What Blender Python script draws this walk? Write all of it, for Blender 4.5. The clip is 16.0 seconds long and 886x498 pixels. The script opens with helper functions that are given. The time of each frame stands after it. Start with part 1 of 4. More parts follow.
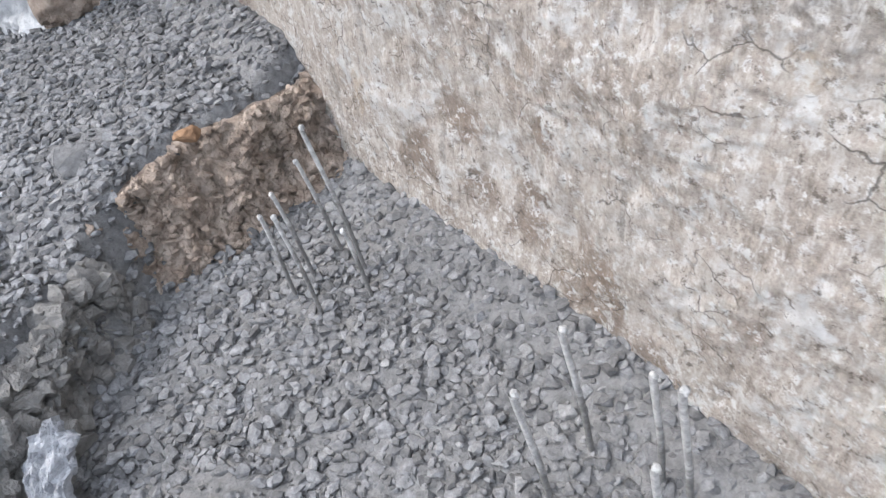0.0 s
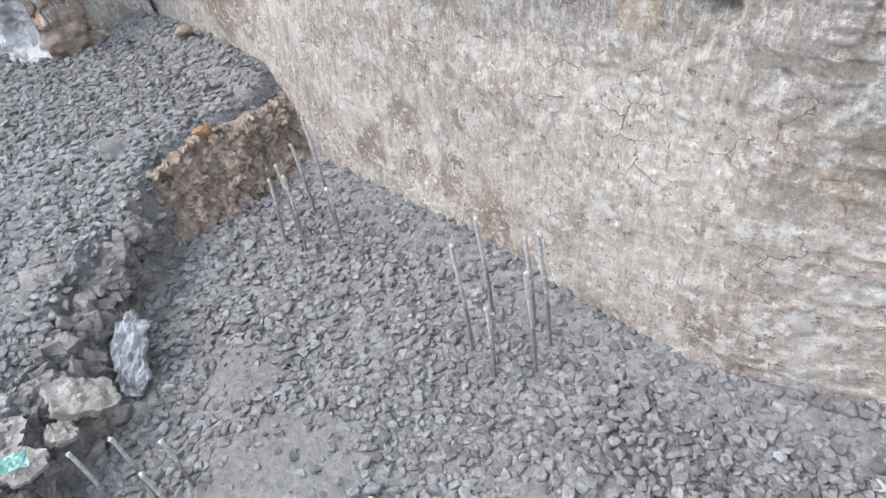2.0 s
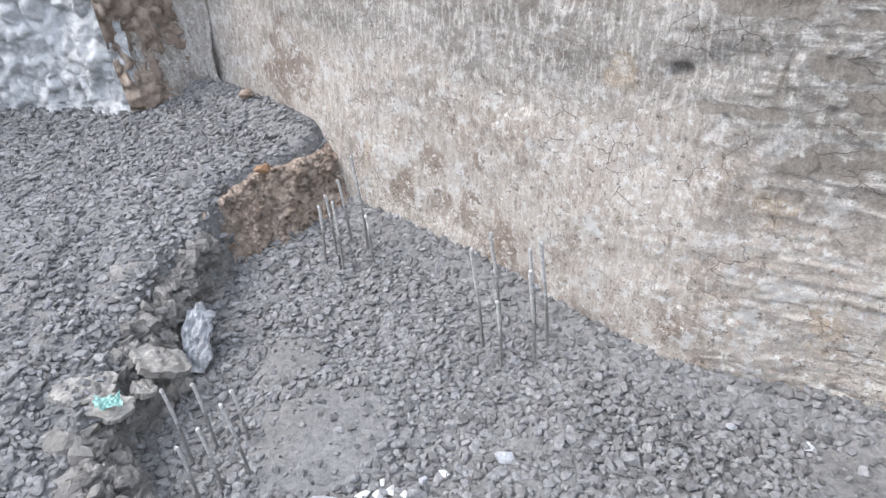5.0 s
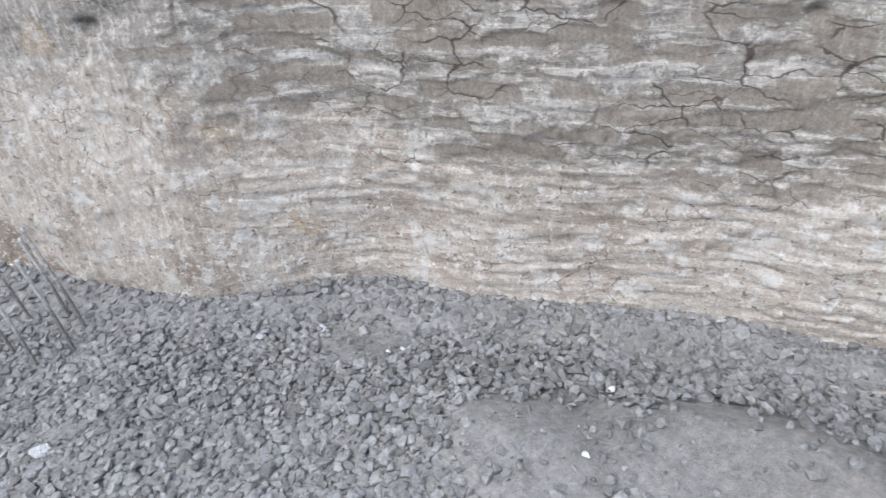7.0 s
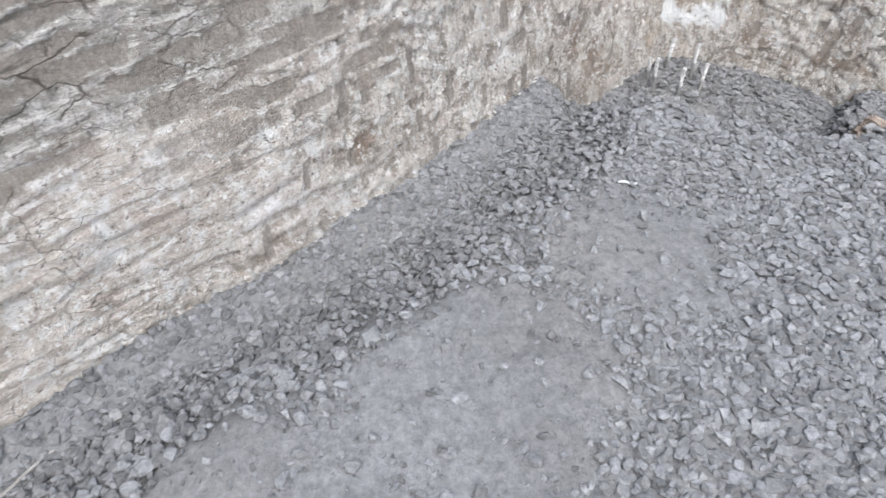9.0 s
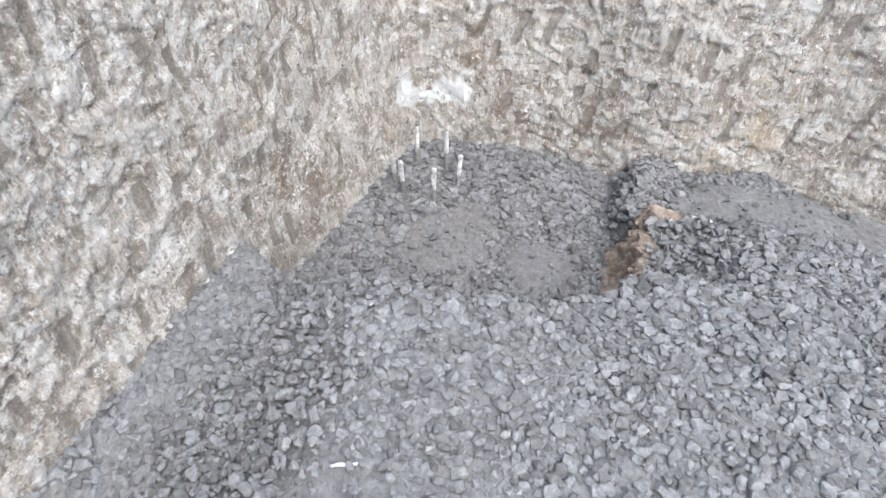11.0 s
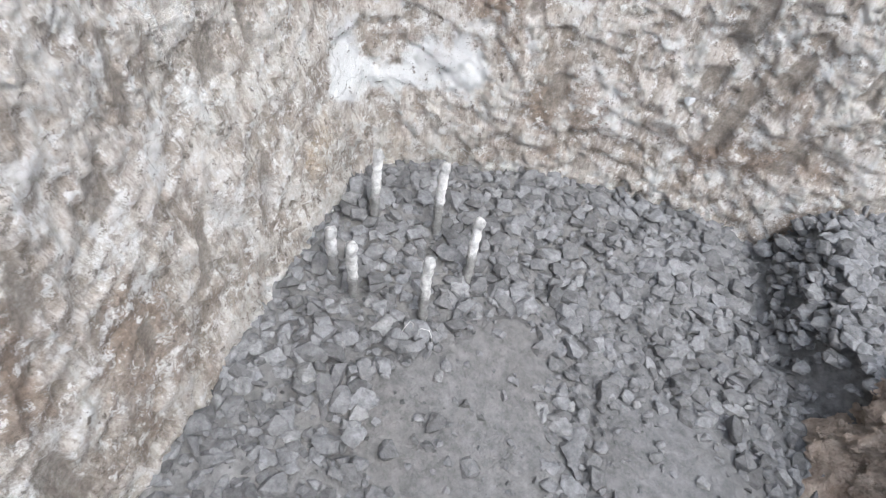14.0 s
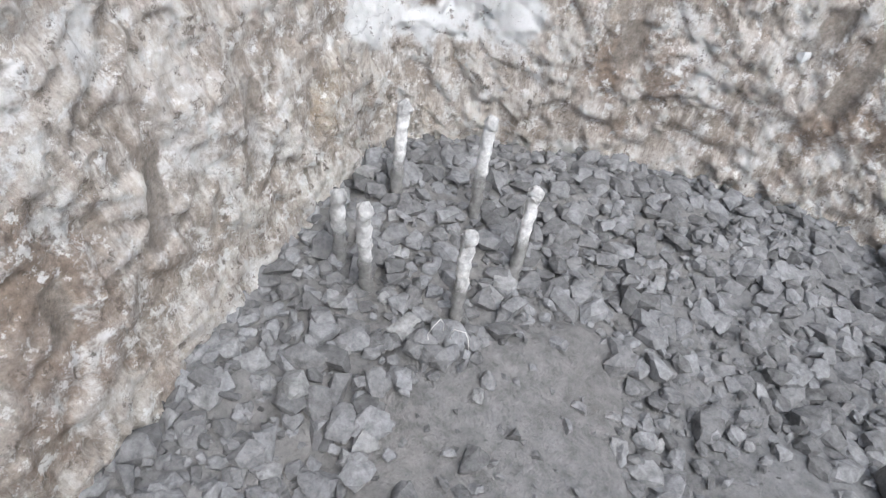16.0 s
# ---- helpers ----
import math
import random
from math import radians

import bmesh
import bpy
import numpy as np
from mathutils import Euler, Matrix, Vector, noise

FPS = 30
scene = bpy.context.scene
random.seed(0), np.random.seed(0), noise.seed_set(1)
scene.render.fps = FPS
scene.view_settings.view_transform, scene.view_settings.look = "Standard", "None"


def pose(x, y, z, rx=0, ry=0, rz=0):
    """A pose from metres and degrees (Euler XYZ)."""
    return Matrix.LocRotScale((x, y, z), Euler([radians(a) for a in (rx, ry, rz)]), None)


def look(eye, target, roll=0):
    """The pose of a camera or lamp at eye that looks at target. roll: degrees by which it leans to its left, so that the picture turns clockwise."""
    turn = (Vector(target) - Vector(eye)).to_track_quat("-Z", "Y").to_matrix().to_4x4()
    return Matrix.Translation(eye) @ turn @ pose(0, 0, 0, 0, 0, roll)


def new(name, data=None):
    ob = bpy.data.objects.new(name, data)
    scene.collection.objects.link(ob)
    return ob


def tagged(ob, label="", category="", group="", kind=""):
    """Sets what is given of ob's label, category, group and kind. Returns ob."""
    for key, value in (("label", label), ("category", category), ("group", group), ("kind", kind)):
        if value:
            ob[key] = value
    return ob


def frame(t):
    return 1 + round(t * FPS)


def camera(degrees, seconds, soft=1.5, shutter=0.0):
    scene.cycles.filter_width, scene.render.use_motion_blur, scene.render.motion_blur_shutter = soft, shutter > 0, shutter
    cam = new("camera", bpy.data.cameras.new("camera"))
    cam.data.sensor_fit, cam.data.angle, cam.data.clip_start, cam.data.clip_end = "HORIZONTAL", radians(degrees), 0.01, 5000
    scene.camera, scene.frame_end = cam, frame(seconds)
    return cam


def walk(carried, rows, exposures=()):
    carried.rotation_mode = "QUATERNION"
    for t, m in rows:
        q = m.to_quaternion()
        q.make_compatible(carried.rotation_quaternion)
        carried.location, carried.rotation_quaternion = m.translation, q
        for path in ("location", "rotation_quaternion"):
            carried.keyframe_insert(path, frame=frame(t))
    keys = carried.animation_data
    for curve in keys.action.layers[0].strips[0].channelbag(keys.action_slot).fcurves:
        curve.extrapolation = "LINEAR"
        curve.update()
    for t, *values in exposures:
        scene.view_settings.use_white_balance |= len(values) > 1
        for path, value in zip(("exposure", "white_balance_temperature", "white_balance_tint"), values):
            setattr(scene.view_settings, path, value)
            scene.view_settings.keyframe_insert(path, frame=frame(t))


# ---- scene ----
cam = camera(64.1, 16.0, soft=1.25, shutter=0.12)
PATH = [
    (0, (0.047, 0.220, 1.660), (-0.333, 1.773, 0.092), -18.3),
    (0.5, (0.092, -0.024, 1.821), (-0.160, 1.525, 0.223), -19.5),
    (1, (0.080, -0.240, 1.935), (-0.039, 1.300, 0.314), -19.2),
    (1.5, (-0.063, -0.544, 2.059), (-0.046, 1.099, 0.535), -13.2),
    (2, (-0.078, -0.725, 2.097), (-0.099, 0.930, 0.586), -10.3),
    (2.5, (-0.035, -0.858, 2.125), (-0.189, 0.870, 0.707), -7.8),
    (3, (0.069, -1.065, 2.119), (-0.121, 0.706, 0.762), -5.4),
    (3.2, (0.086, -1.141, 2.113), (-0.076, 0.629, 0.752), -4.9),
    (5.3, (-0.231, -1.354, 2.201), (-0.119, 0.489, 0.934), -7.0),
    (5.5, (-0.192, -1.362, 2.185), (-0.003, 0.454, 0.886), -7.0),
    (6, (-0.032, -1.430, 2.172), (0.334, 0.310, 0.810), -7.7),
    (6.5, (0.159, -1.579, 2.160), (0.778, 0.047, 0.750), -7.6),
    (7, (0.345, -1.747, 2.143), (1.257, -0.293, 0.701), -5.9),
    (7.5, (0.469, -1.893, 2.140), (1.702, -0.664, 0.730), -5.3),
    (8, (0.596, -2.051, 2.134), (2.131, -1.262, 0.706), -5.5),
    (8.5, (0.803, -2.252, 2.099), (2.458, -2.034, 0.605), -3.7),
    (9, (1.101, -2.410, 2.103), (2.706, -2.644, 0.558), 0.8),
    (9.5, (1.279, -2.566, 2.116), (2.815, -3.097, 0.573), 2.6),
    (10, (1.577, -2.838, 2.118), (3.067, -3.425, 0.551), 1.3),
    (10.2, (1.686, -2.923, 2.129), (3.175, -3.535, 0.572), 1.4),
    (12.3, (2.983, -3.544, 1.961), (4.321, -4.375, 0.368), 0.9),
    (12.5, (3.107, -3.559, 1.939), (4.416, -4.407, 0.330), 1.5),
    (13, (3.565, -3.584, 1.753), (4.717, -4.498, 0.064), 6.4),
    (13.5, (3.773, -3.651, 1.480), (4.874, -4.591, -0.230), 9.7),
    (14, (3.881, -3.761, 1.138), (5.022, -4.705, -0.542), 9.9),
    (14.5, (4.013, -3.855, 0.839), (5.271, -4.876, -0.707), 9.3),
    (15, (4.032, -3.861, 0.722), (5.291, -4.836, -0.852), 9.3),
    (15.5, (4.016, -3.815, 0.687), (5.281, -4.732, -0.920), 9.0),
    (16, (4.020, -3.846, 0.743), (5.302, -4.807, -0.822), 9.7),
]
walk(cam, [(t, look(eye, target, roll)) for t, eye, target, roll in PATH], exposures=[(0.0, 2.13, 6150, 9), (3.0, 2.16, 6150, 9), (5.5, 2.16, 6100, 9), (7.0, 1.98, 6050, 8), (10.0, 2.13, 6050, 8), (12.5, 2.26, 6000, 8), (14.5, 2.22, 5950, 8), (16.0, 2.16, 5950, 8)])

# ---- light: overcast sky over an open pit ----
world = bpy.data.worlds.new("overcast_sky")
scene.world = world
world.use_nodes = True
wn = world.node_tree.nodes
sky = wn.new("ShaderNodeTexSky")
sky.sky_type, sky.sun_disc = "NISHITA", False
sky.sun_elevation, sky.sun_rotation = radians(52), radians(272)
sky.air_density, sky.dust_density = 1.0, 4.0
cloud = wn.new("ShaderNodeMix")
cloud.data_type = "RGBA"
cloud.inputs[0].default_value = 0.6
cloud.inputs[7].default_value = (4.6, 4.7, 4.9, 1)
world.node_tree.links.new(sky.outputs[0], cloud.inputs[6])
world.node_tree.links.new(cloud.outputs[2], wn["Background"].inputs[0])
wn["Background"].inputs[1].default_value = 0.15
sun = new("sun", bpy.data.lights.new("sun", "SUN"))
sun.data.energy, sun.data.angle, sun.data.color = 0.45, radians(40), (1.0, 0.96, 0.9)
sun.matrix_world = look((0, 0, 10), (0.78, -0.03, 9.0))

# ---- number helpers ----
RNG = np.random.default_rng(7)
PERM = RNG.permutation(4096)
GRAD = RNG.normal(size=(4096, 3))
GRAD /= np.linalg.norm(GRAD, axis=1)[:, None]


def pn(x, y, z=0.0):
    """Gradient noise, about -1 to 1, on arrays."""
    x, y, z = np.broadcast_arrays(np.asarray(x, float), np.asarray(y, float), np.asarray(z, float))
    xi, yi, zi = np.floor(x).astype(int), np.floor(y).astype(int), np.floor(z).astype(int)
    xf, yf, zf = x - xi, y - yi, z - zi
    u, v, w = (f * f * f * (f * (f * 6 - 15) + 10) for f in (xf, yf, zf))
    out = 0
    for a in (0, 1):
        for b in (0, 1):
            for c in (0, 1):
                h = PERM[(PERM[(PERM[(xi + a) & 4095] + yi + b) & 4095] + zi + c) & 4095]
                g = GRAD[h]
                d = g[..., 0] * (xf - a) + g[..., 1] * (yf - b) + g[..., 2] * (zf - c)
                out = out + d * (u if a else 1 - u) * (v if b else 1 - v) * (w if c else 1 - w)
    return out * 1.5


def fbm(x, y, z=0.0, octaves=4):
    out, amp = 0, 1.0
    for k in range(octaves):
        out = out + amp * pn(x * 2 ** k + 17.3 * k, y * 2 ** k - 5.1 * k, np.asarray(z) * 2 ** k + 3.7 * k)
        amp *= 0.5
    return out


def cells(x, y, seed=0):
    """Distance to the nearest and second nearest of scattered points, and the nearest one's number."""
    xi, yi = np.floor(x).astype(int), np.floor(y).astype(int)
    d1, d2, who = np.full(x.shape, 9.0), np.full(x.shape, 9.0), np.zeros(x.shape)
    for a in (-1, 0, 1):
        for b in (-1, 0, 1):
            h = PERM[(PERM[(xi + a + seed * 57) & 4095] + yi + b) & 4095]
            px, py = xi + a + 0.5 + 0.42 * GRAD[h, 0], yi + b + 0.5 + 0.42 * GRAD[h, 1]
            d = np.hypot(px - x, py - y)
            near = d < d1
            d2 = np.where(near, d1, np.minimum(d2, d))
            who = np.where(near, GRAD[h, 2], who)
            d1 = np.where(near, d, d1)
    return d1, d2, who


def ss(v, a, b):
    t = np.clip((v - a) / (b - a), 0, 1)
    return t * t * (3 - 2 * t)


def line_distance(x, y, pts, closed=False):
    """Signed distance to a polyline: positive to the right of its direction."""
    best, sign = np.full(np.shape(x), 1e9), np.zeros(np.shape(x))
    pts = list(pts) + ([pts[0]] if closed else [])
    for (ax, ay), (bx, by) in zip(pts, pts[1:]):
        dx, dy = bx - ax, by - ay
        t = np.clip(((x - ax) * dx + (y - ay) * dy) / (dx * dx + dy * dy), 0, 1)
        d = np.hypot(x - ax - t * dx, y - ay - t * dy)
        near = d < best
        best = np.where(near, d, best)
        sign = np.where(near, np.sign((x - ax) * dy - (y - ay) * dx), sign)
    return best * np.where(sign == 0, 1, sign)


def curve_points(pts, step):
    """A smooth line through pts, in even steps."""
    p = np.array([2 * np.array(pts[0]) - pts[1], *pts, 2 * np.array(pts[-1]) - pts[-2]], float)
    out = []
    for i in range(1, len(p) - 2):
        n = max(2, int(np.hypot(*(p[i + 1] - p[i])) / 0.02))
        t = np.linspace(0, 1, n, endpoint=False)[:, None]
        a, b, c, d = p[i - 1], p[i], p[i + 1], p[i + 2]
        out.append(0.5 * (2 * b + (c - a) * t + (2 * a - 5 * b + 4 * c - d) * t ** 2 + (3 * b - a - 3 * c + d) * t ** 3))
    q = np.vstack(out + [p[-2:-1]])
    s = np.r_[0, np.cumsum(np.hypot(*np.diff(q, axis=0).T))]
    g = np.linspace(0, s[-1], int(s[-1] / step) + 1)
    return np.c_[np.interp(g, s, q[:, 0]), np.interp(g, s, q[:, 1])], g


# ---- plan (metres) ----
# foot of the long cut face, from the end of the upper shelf to the corner
LONG_FACE = [(-1.75, 3.55), (-1.22, 2.95), (-0.58, 2.10), (-0.02, 1.42), (0.36, 0.93), (0.70, 0.58), (1.18, 0.25), (1.50, -0.12),
             (2.10, -0.81), (2.80, -1.74), (3.56, -2.70), (4.02, -3.14), (4.74, -3.85), (5.04, -4.24), (5.19, -4.50)]
# foot of the short cut face past the corner
SHORT_FACE = [(5.19, -4.50), (5.01, -4.83), (4.76, -5.12), (4.38, -5.40), (4.12, -5.81), (3.87, -6.14), (2.72, -7.32)]
BACK_FACE = [(2.87, -7.17), (2.20, -7.55), (-1.00, -6.20), (-4.60, -3.00), (-5.00, 1.00), (-4.40, 3.20), (-3.40, 3.42), (-2.45, 3.27), (-1.95, 3.08), (-1.68, 3.36), (-1.50, 3.30)]
# edge of the raised ground on the shelf side, walked from the long face
SHELF_EDGE = [(-0.45, 2.67), (-0.86, 2.20), (-1.20, 1.88), (-1.29, 1.55), (-1.40, 1.22), (-1.40, 0.92), (-1.46, 0.50), (-1.36, -0.05), (-0.95, -0.65)]
# rim of the sunk corner with the last bars
PIT = [(4.50, -3.36), (5.60, -4.50), (4.36, -5.85), (4.31, -5.37), (4.15, -5.22), (3.97, -5.05), (3.78, -4.88), (3.47, -4.63), (3.33, -4.40), (3.54, -3.90), (3.98, -3.55)]


def height(x, y):
    """The ground without its crumbs and stones."""
    s = 0.658 * (x + 0.58) - 0.753 * (y - 2.07)
    u = line_distance(x, y, LONG_FACE)
    wob = 0.10 * fbm(x * 1.6, y * 1.6, 2.0, 3)
    z = 0.20 + 0.03 * fbm(x * 0.9, y * 0.9, 5.0, 3)
    bank = 0.10 * ss(s + wob, 1.5, 1.95) + 0.17 * ss(s, 2.0, 3.6)
    z = z + bank * ss(u + wob, 0.16, 0.78) + 0.05 * ss(-u, -0.22, -0.02)
    # ground falls towards the far end
    z = z - 0.22 * ss(0.66 * (x - 3.3) - 0.75 * (y + 4.6), -0.45, 0.75) * ss(u, 0.7, 1.3)
    # sunk corner
    into = line_distance(x, y, PIT, True) + 0.35 * wob
    gentle = ss(-y, 5.00, 5.12)
    banked = ss(-y, 4.52, 4.66) * (1 - gentle)
    rim = ss(into + 0.09 * banked, -0.05 + 0.03 * banked - 0.08 * gentle, 0.09 + 0.05 * gentle - 0.03 * banked)
    z = z * (1 - rim) + (-0.17 - 0.03 * ss(4.6 - x, 0, 0.3) + 0.025 * fbm(x * 2.1, y * 2.1, 9.0, 3)) * rim
    # flat shelf past the sunk corner, with a low mound before it
    t = 0.66 * (x - 3.82) - 0.75 * (y + 5.06)
    flat = ss(t + 0.3 * wob, -0.05, 0.10) * (1 - rim) * ss(u, 0.9, 1.2)
    z = z * (1 - flat) - (0.03 + 0.035 * ss(into, -0.45, -0.10)) * flat
    lip = ss(into, -0.50, -0.06) * (1 - rim) * ss(t, -0.70, -0.30) * (1 - ss(t, -0.02, 0.08)) * ss(u, 0.9, 1.2)
    z = z * (1 - lip) + 0.08 * lip
    # raised shelf
    e = line_distance(x, y, SHELF_EDGE) + 0.9 * wob * ss(1.6 - y, 0, 0.5)
    up = ss(e, -0.06, 0.08) * ss(y, -0.9, 0.3)
    z = z + up * (0.29 + 0.06 * ss(y, 1.4, 2.2) + 0.07 * fbm(x * 2.4, y * 2.4, 1.0, 3) * ss(2.0 - y, 0, 0.6))
    return z


# bare, trodden patches: x, y, radius
BARE = [(4.36, -4.27, 0.23), (4.06, -4.61, 0.19), (4.47, -4.48, 0.10), (3.78, -5.48, 0.36), (3.45, -5.80, 0.42), (2.26, -2.69, 0.42), (2.76, -3.32, 0.32),
        (1.58, -1.59, 0.32), (1.04, -0.03, 0.20), (1.13, -0.88, 0.26), (1.51, -1.32, 0.36), (-0.71, 0.47, 0.30), (-0.87, 0.89, 0.16), (1.9, -2.1, 0.35)]


def clods(x, y):
    """How closely clods lie: 1 thick, 0 bare trodden mud."""
    n = fbm(x * 1.9, y * 1.9, 11.0, 4)
    s = 0.658 * (x + 0.58) - 0.753 * (y - 2.07)
    u = line_distance(x, y, LONG_FACE)
    m = 0.80 + 0.38 * n - 0.16 * ss(s, 2.2, 3.4) * ss(u, 0.36, 0.62) * ss(7.4 - s, 0, 1)
    for px, py, r in BARE:
        m = m - 0.74 * ss(-np.hypot(x - px, y - py) / r + 0.45 * n, -1.15, -0.45)
    m = m + 0.7 * np.exp(-((line_distance(x, y, PIT, True) - 0.06) / 0.12) ** 2) * ss(-y, 4.95, 5.05)
    return np.clip(m, 0.14, 1)


# ---- materials ----
def node_material(name):
    m = bpy.data.materials.new(name)
    m.use_nodes = True
    nt = m.node_tree
    bsdf = nt.nodes["Principled BSDF"]
    bsdf.inputs["Roughness"].default_value = 0.95
    bsdf.inputs["Specular IOR Level"].default_value = 0.25

    def add(kind, **values):
        n = nt.nodes.new("ShaderNode" + kind)
        for key, value in values.items():
            if key in ("operation", "data_type", "blend_type", "feature", "vector_type"):
                if key == "operation":
                    n.operation = value
                elif key == "data_type":
                    n.data_type = value
                elif key == "blend_type":
                    n.blend_type = value
                else:
                    n.feature = value
            else:
                n.inputs[key.replace("_", " ")].default_value = value
        return n

    def link(a, b):
        nt.links.new(a, b)

    geo = nt.nodes.new("ShaderNodeNewGeometry")

    def noise_of(scale, detail=4.0, rough=0.6, vector=None):
        n = add("TexNoise", Scale=scale, Detail=detail, Roughness=rough)
        link(vector or geo.outputs["Position"], n.inputs["Vector"])
        return n.outputs["Fac"]

    def ramp(fac, stops):
        r = nt.nodes.new("ShaderNodeValToRGB")
        while len(r.color_ramp.elements) < len(stops):
            r.color_ramp.elements.new(0.5)
        for e, (p, c) in zip(r.color_ramp.elements, stops):
            e.position = p
            e.color = (c, c, c, 1) if isinstance(c, (int, float)) else (*c, 1)
        link(fac, r.inputs[0])
        return r.outputs[0]

    def mix(fac, a, b, mode="MIX"):
        n = nt.nodes.new("ShaderNodeMix")
        n.data_type, n.blend_type = "RGBA", mode
        for value, i in ((fac, 0), (a, 6), (b, 7)):
            if isinstance(value, (int, float)):
                n.inputs[i].default_value = value
            elif isinstance(value, tuple):
                n.inputs[i].default_value = (*value, 1)
            else:
                link(value, n.inputs[i])
        return n.outputs[2]

    def bump(h, strength, distance, before=None):
        b = add("Bump", Strength=strength, Distance=distance)
        link(h, b.inputs["Height"])
        if before:
            link(before, b.inputs["Normal"])
        return b.outputs[0]

    def calc(op, a, b=0.0):
        n = add("Math", operation=op)
        for value, i in ((a, 0), (b, 1)):
            if isinstance(value, (int, float)):
                n.inputs[i].default_value = value
            else:
                link(value, n.inputs[i])
        return n.outputs[0]

    def finish(colour, normal=None):
        if isinstance(colour, tuple):
            bsdf.inputs["Base Color"].default_value = (*colour, 1)
        else:
            link(colour, bsdf.inputs["Base Color"])
        if normal:
            link(normal, bsdf.inputs["Normal"])
        return m

    class kit:
        pass
    k = kit()
    k.m, k.nt, k.bsdf, k.add, k.link, k.geo = m, nt, bsdf, add, link, geo
    k.noise_of, k.ramp, k.mix, k.bump, k.calc, k.finish = noise_of, ramp, mix, bump, calc, finish
    return k


def mat_ground():
    k = node_material("grey_clay_mud")
    c = k.ramp(k.noise_of(1.3, 5), [(0.3, (0.158, 0.155, 0.152)), (0.5, (0.188, 0.186, 0.184)), (0.72, (0.228, 0.226, 0.226))])
    c = k.mix(k.ramp(k.noise_of(0.8, 4), [(0.5, 0.0), (0.72, 0.4)]), c, (0.228, 0.21, 0.188))
    c = k.mix(0.6, c, k.ramp(k.noise_of(34, 6, 0.7), [(0.3, 0.22), (0.7, 0.78)]), "OVERLAY")
    n = k.bump(k.noise_of(13, 7, 0.7), 0.8, 0.026)
    n = k.bump(k.noise_of(38, 7, 0.74), 0.9, 0.016, n)
    n = k.bump(k.noise_of(170, 4, 0.7), 0.6, 0.004, n)
    return k.finish(c, n)


def mat_stone():
    k = node_material("grey_clay_clod")
    info = k.nt.nodes.new("ShaderNodeObjectInfo")
    mixed = k.calc("FRACT", k.calc("ADD", k.geo.outputs["Random Per Island"], info.outputs["Random"]))
    c = k.ramp(mixed, [(0.0, (0.118, 0.116, 0.115)), (0.35, (0.165, 0.163, 0.162)), (0.7, (0.205, 0.204, 0.206)), (0.92, (0.225, 0.224, 0.226)), (1.0, (0.25, 0.247, 0.243))])
    c = k.mix(0.75, c, k.ramp(k.noise_of(55, 7, 0.75), [(0.28, 0.15), (0.72, 0.80)]), "OVERLAY")
    n = k.bump(k.noise_of(52, 6, 0.75), 0.8, 0.011)
    n = k.bump(k.noise_of(190, 4, 0.7), 0.6, 0.003, n)
    return k.finish(c, n)


